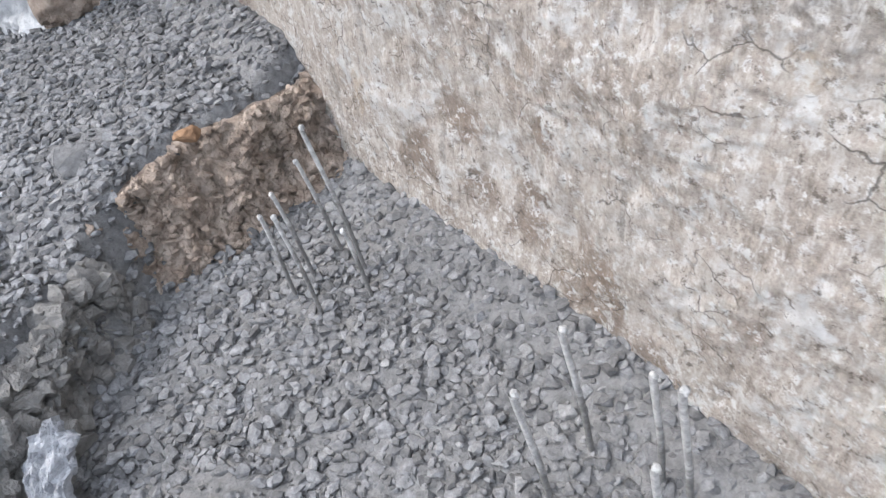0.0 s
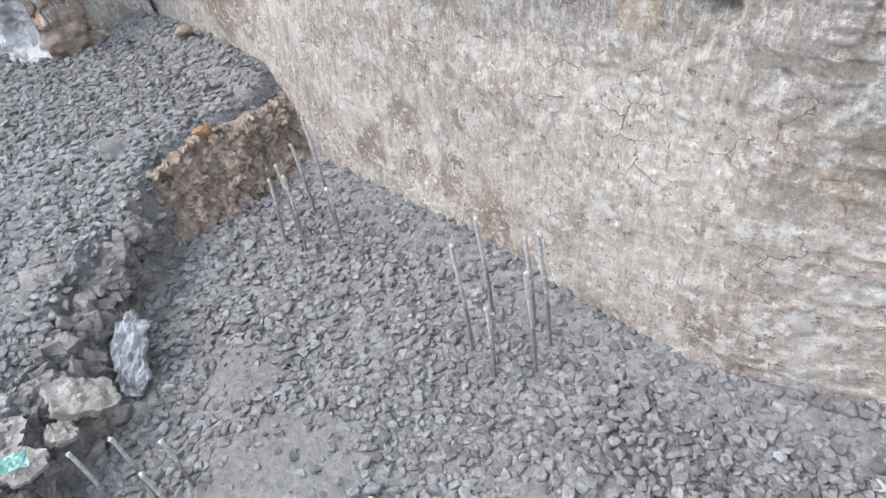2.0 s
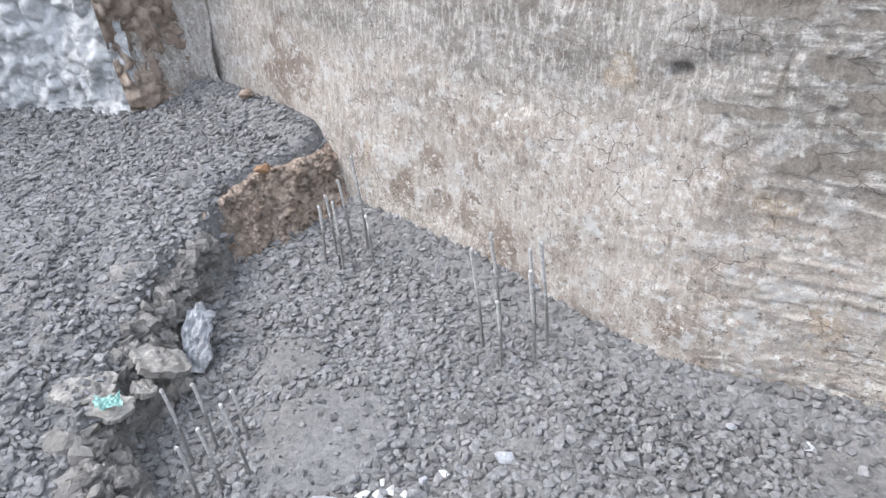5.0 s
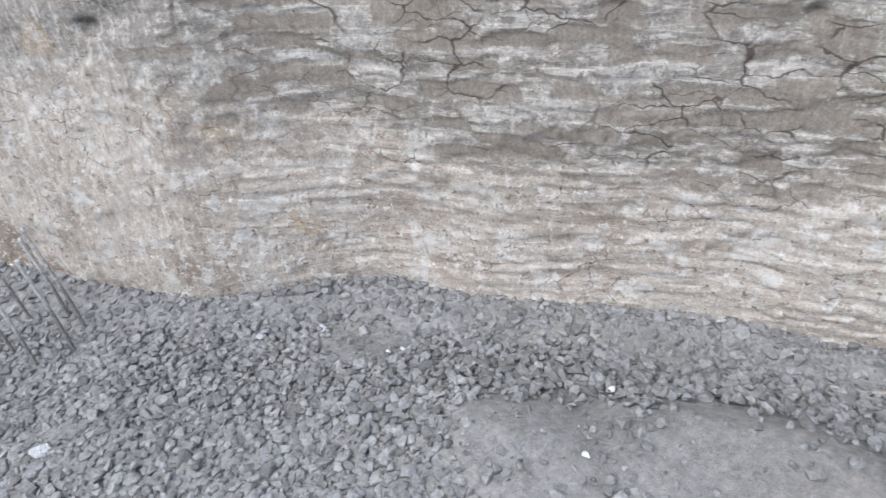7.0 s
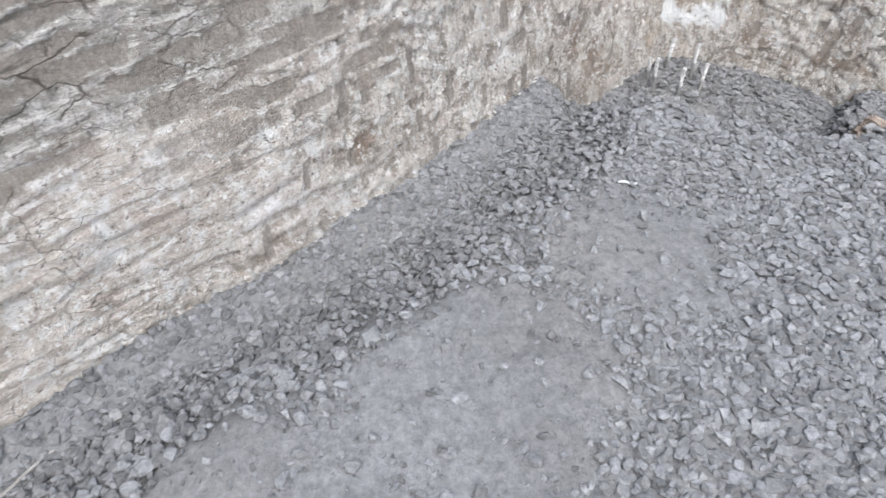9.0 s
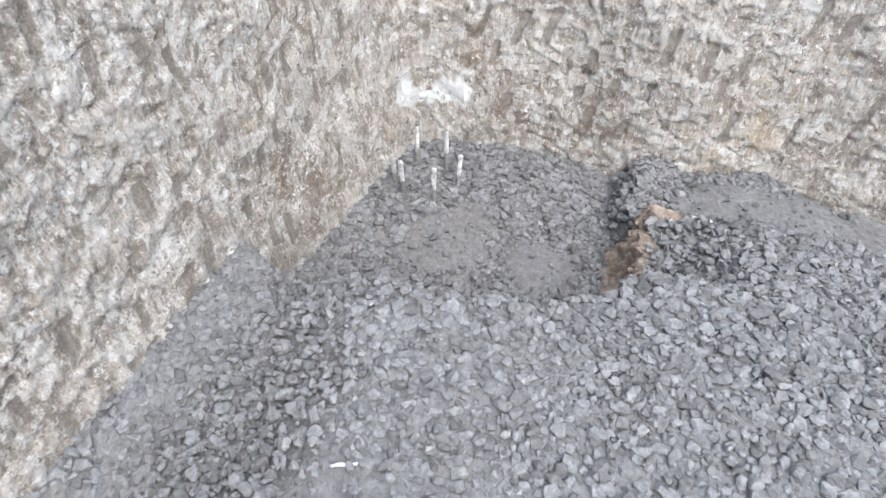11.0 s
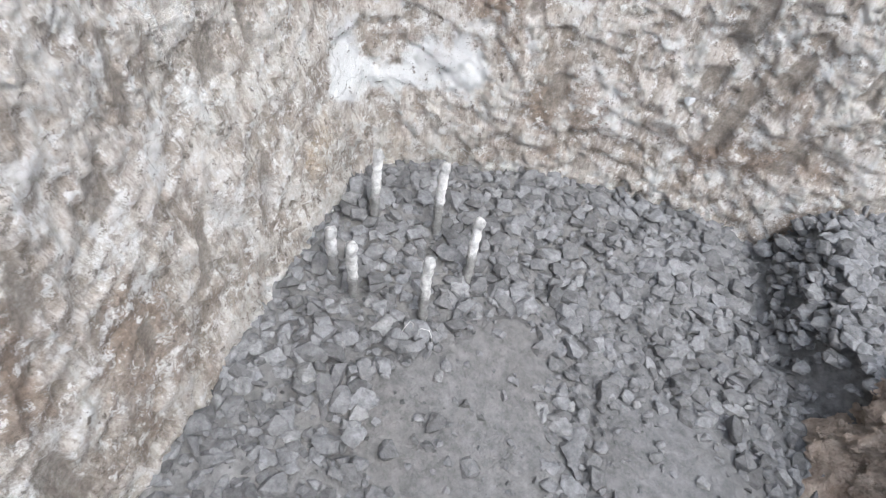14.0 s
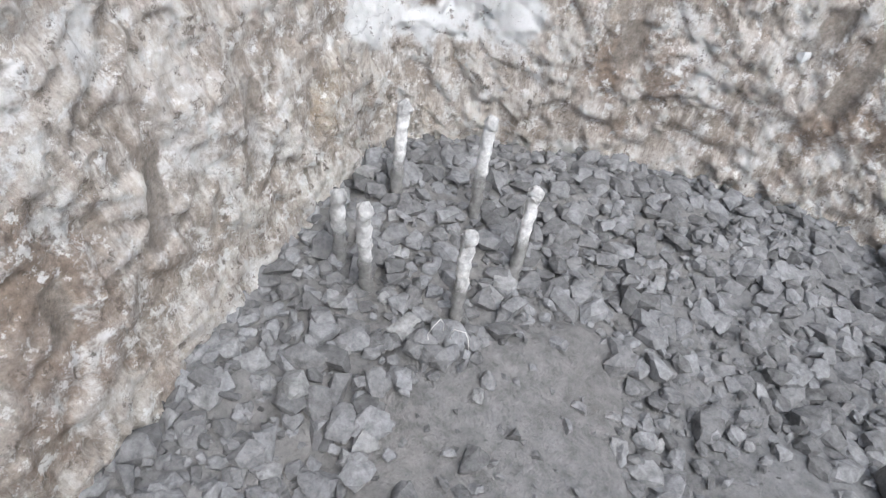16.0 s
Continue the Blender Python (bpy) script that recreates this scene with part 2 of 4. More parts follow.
def mat_wall():
    """Cut clay: every pattern lies in the face's own plane (run along the foot, height)."""
    k = node_material("cut_clay_face")

    def read(name):
        n = k.nt.nodes.new("ShaderNodeAttribute")
        n.attribute_name = name
        return n

    def split(name):
        n = k.nt.nodes.new("ShaderNodeSeparateColor")
        k.link(read(name).outputs["Color"], n.inputs[0])
        return n.outputs

    flat = read("face").outputs["Vector"]

    def on_face(scale, detail, rough, su=1.0, sv=1.0, skew=0.0):
        v = k.nt.nodes.new("ShaderNodeMapping")
        v.inputs["Scale"].default_value = (su, sv, 1)
        v.inputs["Rotation"].default_value = (0, 0, skew)
        k.link(flat, v.inputs["Vector"])
        return k.noise_of(scale, detail, rough, v.outputs[0])

    grey, lying, torn = split("zones")
    brown, ochre, bloom = split("stains")
    smear, crust = read("smear").outputs["Fac"], read("crust").outputs["Fac"]
    smooth_part = k.ramp(k.calc("ADD", smear, k.calc("MULTIPLY", k.calc("SUBTRACT", on_face(24, 8, 0.75), 0.5), 0.9)), [(0.30, 0.0), (0.70, 1.0)])
    rough_part = k.calc("SUBTRACT", 1.0, k.calc("MULTIPLY", smooth_part, 0.85))
    # beige clay below, grey clay above
    c = k.ramp(on_face(4.0, 8, 0.68, 1.0, 0.7), [(0.28, (0.40, 0.338, 0.282)), (0.43, (0.52, 0.455, 0.392)), (0.56, (0.60, 0.54, 0.478)), (0.72, (0.70, 0.65, 0.592))])
    g = k.ramp(on_face(5.0, 8, 0.7, 0.8, 1.8), [(0.32, (0.245, 0.22, 0.193)), (0.46, (0.325, 0.298, 0.267)), (0.60, (0.43, 0.402, 0.368)), (0.72, (0.56, 0.535, 0.50))])
    c = k.mix(grey, c, g)
    # broken crust pale on top, browner where it has come away
    c = k.mix(k.calc("MULTIPLY", torn, k.ramp(crust, [(0.2, 0.62), (0.6, 0.0)])), c, (0.335, 0.29, 0.245))
    c = k.mix(k.calc("MULTIPLY", torn, k.ramp(crust, [(0.5, 0.0), (0.9, 0.34)])), c, (0.70, 0.675, 0.635))
    # scrapes: upright near the shelf, along the beds further on
    upright = on_face(1.0, 8, 0.72, 42, 9, 0.05)
    along = on_face(1.0, 8, 0.72, 7, 44)
    streak = k.mix(lying, upright, along)
    c = k.mix(k.calc("MULTIPLY", rough_part, k.ramp(streak, [(0.51, 0.0), (0.60, 0.7)])), c, (0.77, 0.735, 0.685))
    c = k.mix(k.ramp(streak, [(0.37, 0.62), (0.46, 0.0)]), c, (0.31, 0.258, 0.21))
    tall = on_face(1.0, 9, 0.74, 17, 5, 0.12)
    c = k.mix(k.calc("MULTIPLY", torn, k.ramp(tall, [(0.52, 0.0), (0.62, 0.75)])), c, (0.78, 0.75, 0.70))
    c = k.mix(k.calc("MULTIPLY", torn, k.ramp(tall, [(0.36, 0.7), (0.47, 0.0)])), c, (0.30, 0.25, 0.205))
    # stains of iron and humus
    rag = on_face(18, 9, 0.78)
    for amount, colour in ((brown, (0.285, 0.215, 0.165)), (ochre, (0.56, 0.43, 0.275))):
        f = k.ramp(k.calc("ADD", amount, k.calc("MULTIPLY", k.calc("SUBTRACT", rag, 0.5), 2.2)), [(0.34, 0.0), (0.80, 0.75)])
        c = k.mix(k.calc("MULTIPLY", f, amount), c, colour)
    # strokes pressed smooth by the bucket teeth
    s1 = k.ramp(on_face(1.0, 6, 0.65, 60, 8, 0.25), [(0.32, (0.245, 0.21, 0.178)), (0.55, (0.315, 0.277, 0.24)), (0.72, (0.40, 0.362, 0.32))])
    c = k.mix(k.calc("MULTIPLY", smooth_part, 0.78), c, s1)
    # lime: blotches, flecks, and a heavy bloom
    few = k.calc("MULTIPLY", rough_part, k.calc("SUBTRACT", 1.0, k.calc("MULTIPLY", grey, 0.45)))
    c = k.mix(k.calc("MULTIPLY", few, k.ramp(on_face(7.5, 9, 0.76), [(0.53, 0.0), (0.60, 0.82)])), c, (0.80, 0.785, 0.755))
    c = k.mix(k.calc("MULTIPLY", few, k.ramp(k.noise_of(32, 8, 0.78), [(0.545, 0.0), (0.585, 0.85)])), c, (0.84, 0.825, 0.80))
    f = k.ramp(k.calc("ADD", bloom, k.calc("MULTIPLY", k.calc("SUBTRACT", on_face(16, 9, 0.78, 1.0, 0.7), 0.5), 2.2)), [(0.34, 0.0), (0.72, 1.0)])
    c = k.mix(k.calc("MULTIPLY", f, k.calc("MINIMUM", k.calc("MULTIPLY", bloom, 1.5), 1.0)), c, (0.87, 0.865, 0.85))
    c = k.mix(read("slate").outputs["Fac"], c, (0.34, 0.385, 0.39))
    # pits and grain
    c = k.mix(k.calc("MULTIPLY", rough_part, k.ramp(k.noise_of(34, 8, 0.78), [(0.385, 0.85), (0.43, 0.0)])), c, (0.20, 0.165, 0.135))
    c = k.mix(0.7, c, k.ramp(k.noise_of(105, 5, 0.8), [(0.3, 0.22), (0.7, 0.78)]), "OVERLAY")
    # drying cracks of two sizes, the shade inside them painted into the colour
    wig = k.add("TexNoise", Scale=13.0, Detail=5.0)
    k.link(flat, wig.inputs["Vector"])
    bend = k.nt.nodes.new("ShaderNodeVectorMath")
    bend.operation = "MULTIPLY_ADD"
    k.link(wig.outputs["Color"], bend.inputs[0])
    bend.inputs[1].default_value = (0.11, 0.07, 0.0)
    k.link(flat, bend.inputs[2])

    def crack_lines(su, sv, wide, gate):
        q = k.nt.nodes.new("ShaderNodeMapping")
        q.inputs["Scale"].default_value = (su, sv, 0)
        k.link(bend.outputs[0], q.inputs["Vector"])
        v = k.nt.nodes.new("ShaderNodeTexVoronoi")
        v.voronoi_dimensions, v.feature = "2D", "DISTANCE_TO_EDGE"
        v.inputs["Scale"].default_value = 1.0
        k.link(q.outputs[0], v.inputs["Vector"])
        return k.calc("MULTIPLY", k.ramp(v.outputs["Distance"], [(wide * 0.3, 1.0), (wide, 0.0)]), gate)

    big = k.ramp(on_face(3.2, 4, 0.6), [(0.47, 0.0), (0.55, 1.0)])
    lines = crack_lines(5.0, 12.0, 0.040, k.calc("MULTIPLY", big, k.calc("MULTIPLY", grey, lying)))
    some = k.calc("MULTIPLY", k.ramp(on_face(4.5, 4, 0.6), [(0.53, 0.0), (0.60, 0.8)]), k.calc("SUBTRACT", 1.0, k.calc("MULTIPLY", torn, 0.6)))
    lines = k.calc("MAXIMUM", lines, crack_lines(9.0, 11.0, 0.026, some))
    # near-black along the lines stands in for the shade within each cleft
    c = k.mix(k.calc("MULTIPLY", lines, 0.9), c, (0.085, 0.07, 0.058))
    n = k.bump(lines, -1.0, 0.02)
    n = k.bump(k.noise_of(27, 9, 0.78), 1.0, 0.034, n)
    n = k.bump(k.noise_of(85, 6, 0.8), 1.0, 0.019, n)
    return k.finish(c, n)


def mat_plain(name, lo, hi, scale=20, rough=0.9, metal=0.0, strength=0.4, depth=0.006):
    k = node_material(name)
    k.bsdf.inputs["Roughness"].default_value = rough
    k.bsdf.inputs["Metallic"].default_value = metal
    c = k.ramp(k.noise_of(scale, 6, 0.65), [(0.32, lo), (0.68, hi)])
    return k.finish(c, k.bump(k.noise_of(scale * 3, 5, 0.7), strength, depth))


def mat_bar(name, lo, hi, scale, rough, metal):
    """Bar steel or mortar crust, splashed with grey mud towards the foot."""
    k = node_material(name)
    k.bsdf.inputs["Roughness"].default_value, k.bsdf.inputs["Metallic"].default_value = rough, metal
    c = k.ramp(k.noise_of(scale, 6, 0.65), [(0.32, lo), (0.68, hi)])
    at = k.nt.nodes.new("ShaderNodeAttribute")
    at.attribute_name = "splash"
    f = k.ramp(k.calc("ADD", at.outputs["Fac"], k.calc("MULTIPLY", k.calc("SUBTRACT", k.noise_of(40, 5, 0.7), 0.5), 1.0)), [(0.35, 0.0), (0.65, 0.9)])
    c = k.mix(f, c, k.ramp(k.noise_of(70, 5), [(0.3, (0.12, 0.116, 0.11)), (0.7, (0.22, 0.214, 0.205))]))
    return k.finish(c, k.bump(k.noise_of(scale * 3, 5, 0.7), 0.7, 0.008))


M_GROUND, M_STONE, M_WALL = mat_ground(), mat_stone(), mat_wall()
M_STEEL = mat_bar("weathered_bar_steel", (0.28, 0.27, 0.26), (0.60, 0.59, 0.57), 60, 0.7, 0.1)
M_CRUST = mat_bar("mortar_crust", (0.36, 0.35, 0.34), (0.80, 0.79, 0.77), 70, 0.9, 0.0)
M_MORTAR = mat_plain("dried_mortar", (0.34, 0.33, 0.32), (0.76, 0.75, 0.73), 70, strength=0.9, depth=0.012)
M_SOIL = mat_plain("brown_soil", (0.20, 0.148, 0.112), (0.47, 0.39, 0.325), 15, strength=1.0, depth=0.03)
M_PALE = mat_plain("pale_clay_face", (0.36, 0.36, 0.36), (0.66, 0.66, 0.66), 10, strength=1.0, depth=0.03)
M_EARTH = mat_plain("dark_soil", (0.15, 0.142, 0.132), (0.30, 0.288, 0.272), 14, strength=1.0, depth=0.03)
M_RUST = mat_plain("rusty_clod", (0.20, 0.115, 0.065), (0.36, 0.23, 0.14), 24, strength=0.8, depth=0.01)
M_TAN = mat_plain("tan_clod", (0.30, 0.23, 0.16), (0.50, 0.41, 0.31), 24, strength=0.9, depth=0.012)
M_LIME = mat_plain("pale_limestone", (0.24, 0.245, 0.26), (0.50, 0.51, 0.53), 18, strength=1.0, depth=0.02)
M_SLAB = mat_plain("beige_sandstone", (0.22, 0.205, 0.185), (0.42, 0.40, 0.37), 14, strength=1.0, depth=0.02)
M_WHITE = mat_plain("white_lime_chip", (0.34, 0.34, 0.335), (0.56, 0.56, 0.55), 30)
M_TEAL = mat_plain("teal_plastic_rag", (0.17, 0.32, 0.29), (0.36, 0.52, 0.48), 40, 0.6)
M_WIRE = mat_plain("binding_wire", (0.5, 0.48, 0.46), (0.75, 0.73, 0.7), 90, 0.4, 0.6)
M_LAND = mat_plain("trodden_earth", (0.20, 0.17, 0.13), (0.30, 0.26, 0.21), 2)


# ---- mesh helpers ----
def from_arrays(name, verts, faces, material, smooth=False):
    """faces: an (n, 3) or (n, 4) array."""
    me = bpy.data.meshes.new(name)
    verts, faces = np.asarray(verts, np.float32), np.asarray(faces, np.int32)
    k = faces.shape[1]
    me.vertices.add(len(verts))
    me.vertices.foreach_set("co", verts.ravel())
    me.loops.add(faces.size)
    me.loops.foreach_set("vertex_index", faces.ravel())
    me.polygons.add(len(faces))
    me.polygons.foreach_set("loop_start", np.arange(len(faces), dtype=np.int32) * k)
    me.polygons.foreach_set("loop_total", np.full(len(faces), k, dtype=np.int32))
    me.polygons.foreach_set("use_smooth", np.full(len(faces), smooth))
    me.materials.append(material)
    me.update(calc_edges=True)
    return me


def part(name, bm, material, parent=None, label="", smooth=False):
    me = bpy.data.meshes.new(name)
    bm.to_mesh(me)
    bm.free()
    me.materials.append(material)
    if smooth:
        me.polygons.foreach_set("use_smooth", np.full(len(me.polygons), True))
    ob = new(name, me)
    ob.parent = parent
    return tagged(ob, label)


def grid_faces(nu, nv):
    i = np.arange(nu * nv).reshape(nu, nv)
    return np.stack([i[:-1, :-1], i[1:, :-1], i[1:, 1:], i[:-1, 1:]], -1).reshape(-1, 4)


def hull(points):
    bm = bmesh.new()
    for p in points:
        bm.verts.new(p)
    r = bmesh.ops.convex_hull(bm, input=bm.verts)
    junk = [g for g in r["geom_interior"] if isinstance(g, bmesh.types.BMVert)]
    bmesh.ops.delete(bm, geom=junk, context="VERTS")
    bmesh.ops.triangulate(bm, faces=bm.faces)
    return bm


# ---- ground ----
X0, X1, Y0, Y1, STEP = -5.2, 5.6, -7.6, 4.4, 0.024
gx, gy = np.meshgrid(np.arange(X0, X1, STEP), np.arange(Y0, Y1, STEP), indexing="ij")
jx, jy = gx + 0.006 * pn(gx * 31, gy * 31, 3.0), gy + 0.006 * pn(gx * 31, gy * 31, 8.0)
gz = height(jx, jy)
rough = clods(jx, jy)
c1, c2, cn = cells(jx * 17, jy * 17)
gz = gz + rough * (0.008 * cn + 0.014 * np.clip(c2 - c1, 0, 0.35) - 0.032) + 0.010 * fbm(jx * 9, jy * 9, 4.0, 3) + 0.003 * pn(jx * 28, jy * 28, 1.0)
e_side = line_distance(jx, jy, SHELF_EDGE)
gz = gz + 0.035 * ss(e_side, 0.0, 0.25) * ss(2.0 - jy, 0, 0.5) * np.abs(fbm(jx * 6, jy * 6, 7.0, 3))
ground = new("ground", from_arrays("ground", np.stack([jx, jy, gz], -1).reshape(-1, 3), grid_faces(*gx.shape), M_GROUND, True))
tagged(ground, "grey lumpy clay mud floor of an excavated pit", "ground", kind="structure")


# ---- cut faces ----
def lay_masks(me, masks):
    """masks: name -> array of numbers, or of rows of three, one for each vertex."""
    for key, a in masks.items():
        a = np.asarray(a, np.float32)
        if a.ndim == 1:
            me.attributes.new(key, "FLOAT", "POINT").data.foreach_set("value", a)
        else:
            me.attributes.new(key, "FLOAT_VECTOR", "POINT").data.foreach_set("vector", a.ravel())


def strip(name, pts, z0, z1, step, lean, thick, relief, material, wave=0.0, sag=0.0, masks=None, fine=None):
    """A thick strip of torn earth along pts (in plan), from z0 up to z1. relief(s, z): how far its front is set back.
    fine: the heights between which the rows lie closest."""
    p, s = curve_points(pts, step)
    if fine:
        rows = np.r_[np.arange(z0, fine[0], 0.05), np.arange(*fine, step), np.linspace(fine[1], z1, int((z1 - fine[1]) / 0.05) + 2)]
        zs = (rows - z0) / (z1 - z0)
    else:
        zs = np.arange(0, 1.0001, step / (z1 - z0))
    t = np.gradient(p, axis=0)
    for k in range(6):
        t[1:-1] = (t[:-2] + 2 * t[1:-1] + t[2:]) / 4
    t /= np.hypot(t[:, 0], t[:, 1])[:, None]
    nx, ny = -t[:, 1], t[:, 0]
    S, V = np.meshgrid(s, zs, indexing="ij")
    Z = z0 + V * (z1 - z0) + wave * V * fbm(S * 3.1, 0.0 * S, z1 * 7, 3)
    d = lean * (Z - 0.2) + relief(S, Z)
    front = np.stack([p[:, 0, None] + nx[:, None] * d, p[:, 1, None] + ny[:, None] * d, Z], -1)
    b = np.stack([p[:, 0] + nx * thick, p[:, 1] + ny * thick], -1)
    low, high = np.c_[b, np.full(len(b), z0)][:, None], np.c_[b, Z[:, -1] - sag][:, None]
    v = np.concatenate([front, high, low], 1)
    me = from_arrays(name, v.reshape(-1, 3), grid_faces(*v.shape[:2])[:, ::-1], material, True)
    if masks:
        padded = {}
        for key, a in masks(S, Z).items():
            q = np.concatenate([a, a[:, -1:], a[:, -1:]], 1)
            padded[key] = q.reshape(-1, *a.shape[2:])
        lay_masks(me, padded)
        MASKS[name] = padded
    return new(name, me)


MASKS = {}


def cracks(S, Z, a, b, width, seed):
    """Thin clefts round blocks about 1/a long and 1/b high, and each block's own level."""
    w1, w2 = 0.30 * fbm(S * 4, Z * 6, 2.0 + seed, 2), 0.30 * fbm(S * 4, Z * 6, 5.0 + seed, 2)
    c1, c2, cn = cells(S * a + w1, Z * b + w2, int(seed))
    open_ = ss(fbm(S * 1.7, Z * 3.0, seed + 9, 3), -0.25, 0.35)
    return ss(-(c2 - c1), -width, -width * 0.15) * open_, cn


CORNER = curve_points(LONG_FACE, 0.02)[1][-1]


def mark_list(seed, s0, s1, ds, z0, z1, dz, chance, wide, tall, slant, deep):
    """Strokes of the bucket teeth, in uneven rows."""
    r = np.random.default_rng(seed)
    out = []
    for i, z in enumerate(np.arange(z0, z1, dz)):
        for s in np.arange(s0 + (i % 2) * ds * 0.45, s1, ds):
            if r.uniform() < chance:
                out.append((s + r.normal(0, ds * 0.2), z + r.normal(0, dz * 0.22), r.uniform(*wide), r.uniform(*tall), r.uniform(*slant), r.uniform(*deep)))
    return out


UPRIGHT = (mark_list(31, CORNER + 0.32, CORNER + 3.4, 0.16, 0.12, 1.25, 0.19, 0.60, (0.038, 0.062), (0.11, 0.23), (0.14, 0.34), (0.014, 0.030))
           + mark_list(32, 7.3, CORNER - 0.35, 0.19, 0.10, 1.40, 0.20, 0.55, (0.042, 0.075), (0.09, 0.19), (-0.08, 0.26), (0.005, 0.014))
           + mark_list(33, CORNER - 0.7, CORNER + 0.3, 0.15, 0.45, 1.2, 0.2, 0.5, (0.03, 0.05), (0.10, 0.25), (-0.05, 0.12), (0.006, 0.014))
           + mark_list(35, 1.0, 3.4, 0.20, 0.55, 1.2, 0.22, 0.30, (0.025, 0.045), (0.10, 0.25), (-0.05, 0.05), (0.002, 0.005))
           + [(10.04, 0.88, 0.018, 0.34, -0.14, 0.014), (4.00, 1.32, 0.016, 0.16, 0.10, 0.012)])
LYING = mark_list(34, 3.95, 8.1, 0.27, 0.76, 1.56, 0.075, 0.75, (0.045, 0.085), (0.13, 0.38), (-0.05, 0.05), (0.001, 0.004))
STAINS = {  # run along the foot, height, reach
    "brown": [(2.62, 0.50, 0.20), (2.26, 0.40, 0.16), (2.88, 0.36, 0.14), (3.28, 0.46, 0.13), (3.83, 0.31, 0.12), (2.75, 0.70, 0.06), (3.1, 0.24, 0.12), (1.2, 0.8, 0.30), (2.45, 0.62, 0.10),
              (11.66, 0.03, 0.20), (11.15, -0.02, 0.14), (11.90, -0.08, 0.16), (10.95, 0.42, 0.10), (8.9, 0.25, 0.07), (7.9, 0.5, 0.08), (9.80, 0.06, 0.22), (9.55, 0.25, 0.15), (11.0, 0.22, 0.12), (11.25, 0.0, 0.10)],
    "ochre": [(3.42, 1.21, 0.09), (4.06, 0.90, 0.11), (10.97, 0.36, 0.06), (3.30, 1.05, 0.05), (9.45, 0.62, 0.06), (10.42, 0.02, 0.07), (10.80, -0.09, 0.10), (4.3, 0.52, 0.14), (12.4, 0.12, 0.3), (2.0, 0.55, 0.08)],
    "bloom": [(10.88, 0.12, 0.115), (10.62, 0.09, 0.115), (10.75, 0.035, 0.06), (10.70, 0.045, 0.05), (10.82, 0.06, 0.06), (10.40, 0.72, 0.055), (10.38, 0.84, 0.04), (8.85, 0.33, 0.06), (1.90, 1.00, 0.16),
              (2.05, 0.85, 0.10), (3.92, 0.36, 0.11), (5.84, 0.44, 0.16), (4.56, 1.20, 0.10), (4.25, 0.95, 0.07), (6.9, 0.55, 0.25), (3.15, 0.30, 0.08), (7.4, 0.5, 0.25), (10.2, 0.12, 0.20), (11.35, 0.02, 0.10)],
}


def tool_marks(S, Z):
    """Depth of the strokes, where they are smooth, and the ragged lips beside them."""
    deep, smooth = np.zeros(S.shape), np.zeros(S.shape)
    s, z = S[:, 0], Z[0]
    wob, bite = 0.010 * fbm(S * 9, Z * 9, 51.0, 4), 0.5 * fbm(S * 22, Z * 20, 53.0, 4)
    worn = ss(fbm(S * 5, Z * 5, 55.0, 4), -0.9, -0.35)
    for lying, marks in ((False, UPRIGHT), (True, LYING)):
        for s0, z0, w, tall, slant, d in marks:
            rs, rz = (tall * 0.8, w * 2) if lying else (w * 2 + abs(slant) * tall, tall * 0.8)
            i, j = slice(*np.searchsorted(s, (s0 - rs, s0 + rs))), slice(*np.searchsorted(z, (z0 - rz, z0 + rz)))
            a, b = S[i, j] - s0, Z[i, j] - z0
            if lying:
                f, v = (b - slant * a + wob[i, j]) / w, a / tall
            else:
                f, v = (a - slant * b + wob[i, j]) / w, b / tall
            n = bite[i, j]
            end = ss(0.5 - np.abs(v) + 0.20 * n, 0.0, 0.14) * worn[i, j]
            deep_here = 0.55 * d * ss(f, -0.6, 0.2) * ss(0.5 - f + 0.16 * n, 0.0, 0.16) * end
            deep[i, j] = np.maximum(deep[i, j], deep_here)
            smooth[i, j] = np.maximum(smooth[i, j], ss(f + 0.25 * n, -0.55, -0.30) * ss(0.5 - f + 0.2 * n, 0.0, 0.16) * end)
    return deep, smooth


def zone_masks(S, Z):
    """Grey upper clay, level beds, torn clay."""
    edge = np.interp(S, (0, 2.2, 3.5, 4.1, 5.0, 6.0, 7.4, 8.6, 10.5, 11.2, 14), (1.10, 1.10, 1.18, 1.02, 0.78, 0.80, 0.92, 1.15, 1.05, 1.0, 0.9))
    much = np.interp(S, (0, 7.0, 8.2, 14), (1.0, 1.0, 0.6, 0.55))
    n = fbm(S * 2.0, Z * 3.0, 3.0, 4)
    grey = much * ss(Z + 0.13 * n - edge, -0.10, 0.12)
    lying = ss(S + 0.4 * n, 3.6, 4.4) * ss(-S - 0.3 * n, -8.3, -7.1)
    torn = ss(S + 0.5 * n + 0.9 * (0.6 - Z), 6.9, 8.0)
    return grey, lying, torn


def crust_of(S, Z, lying, torn):
    even = fbm(S * 8 + 0.3 * pn(S * 20, Z * 20, 1.0), Z * 9, 41.0, 5)
    level = fbm(S * 4, Z * 19, 45.0, 4)
    q = even * (1 - lying) + level * lying
    return ss(q, -0.06, 0.06), ss(fbm(S * 21, Z * 21, 43.0, 3), -0.08, 0.08)


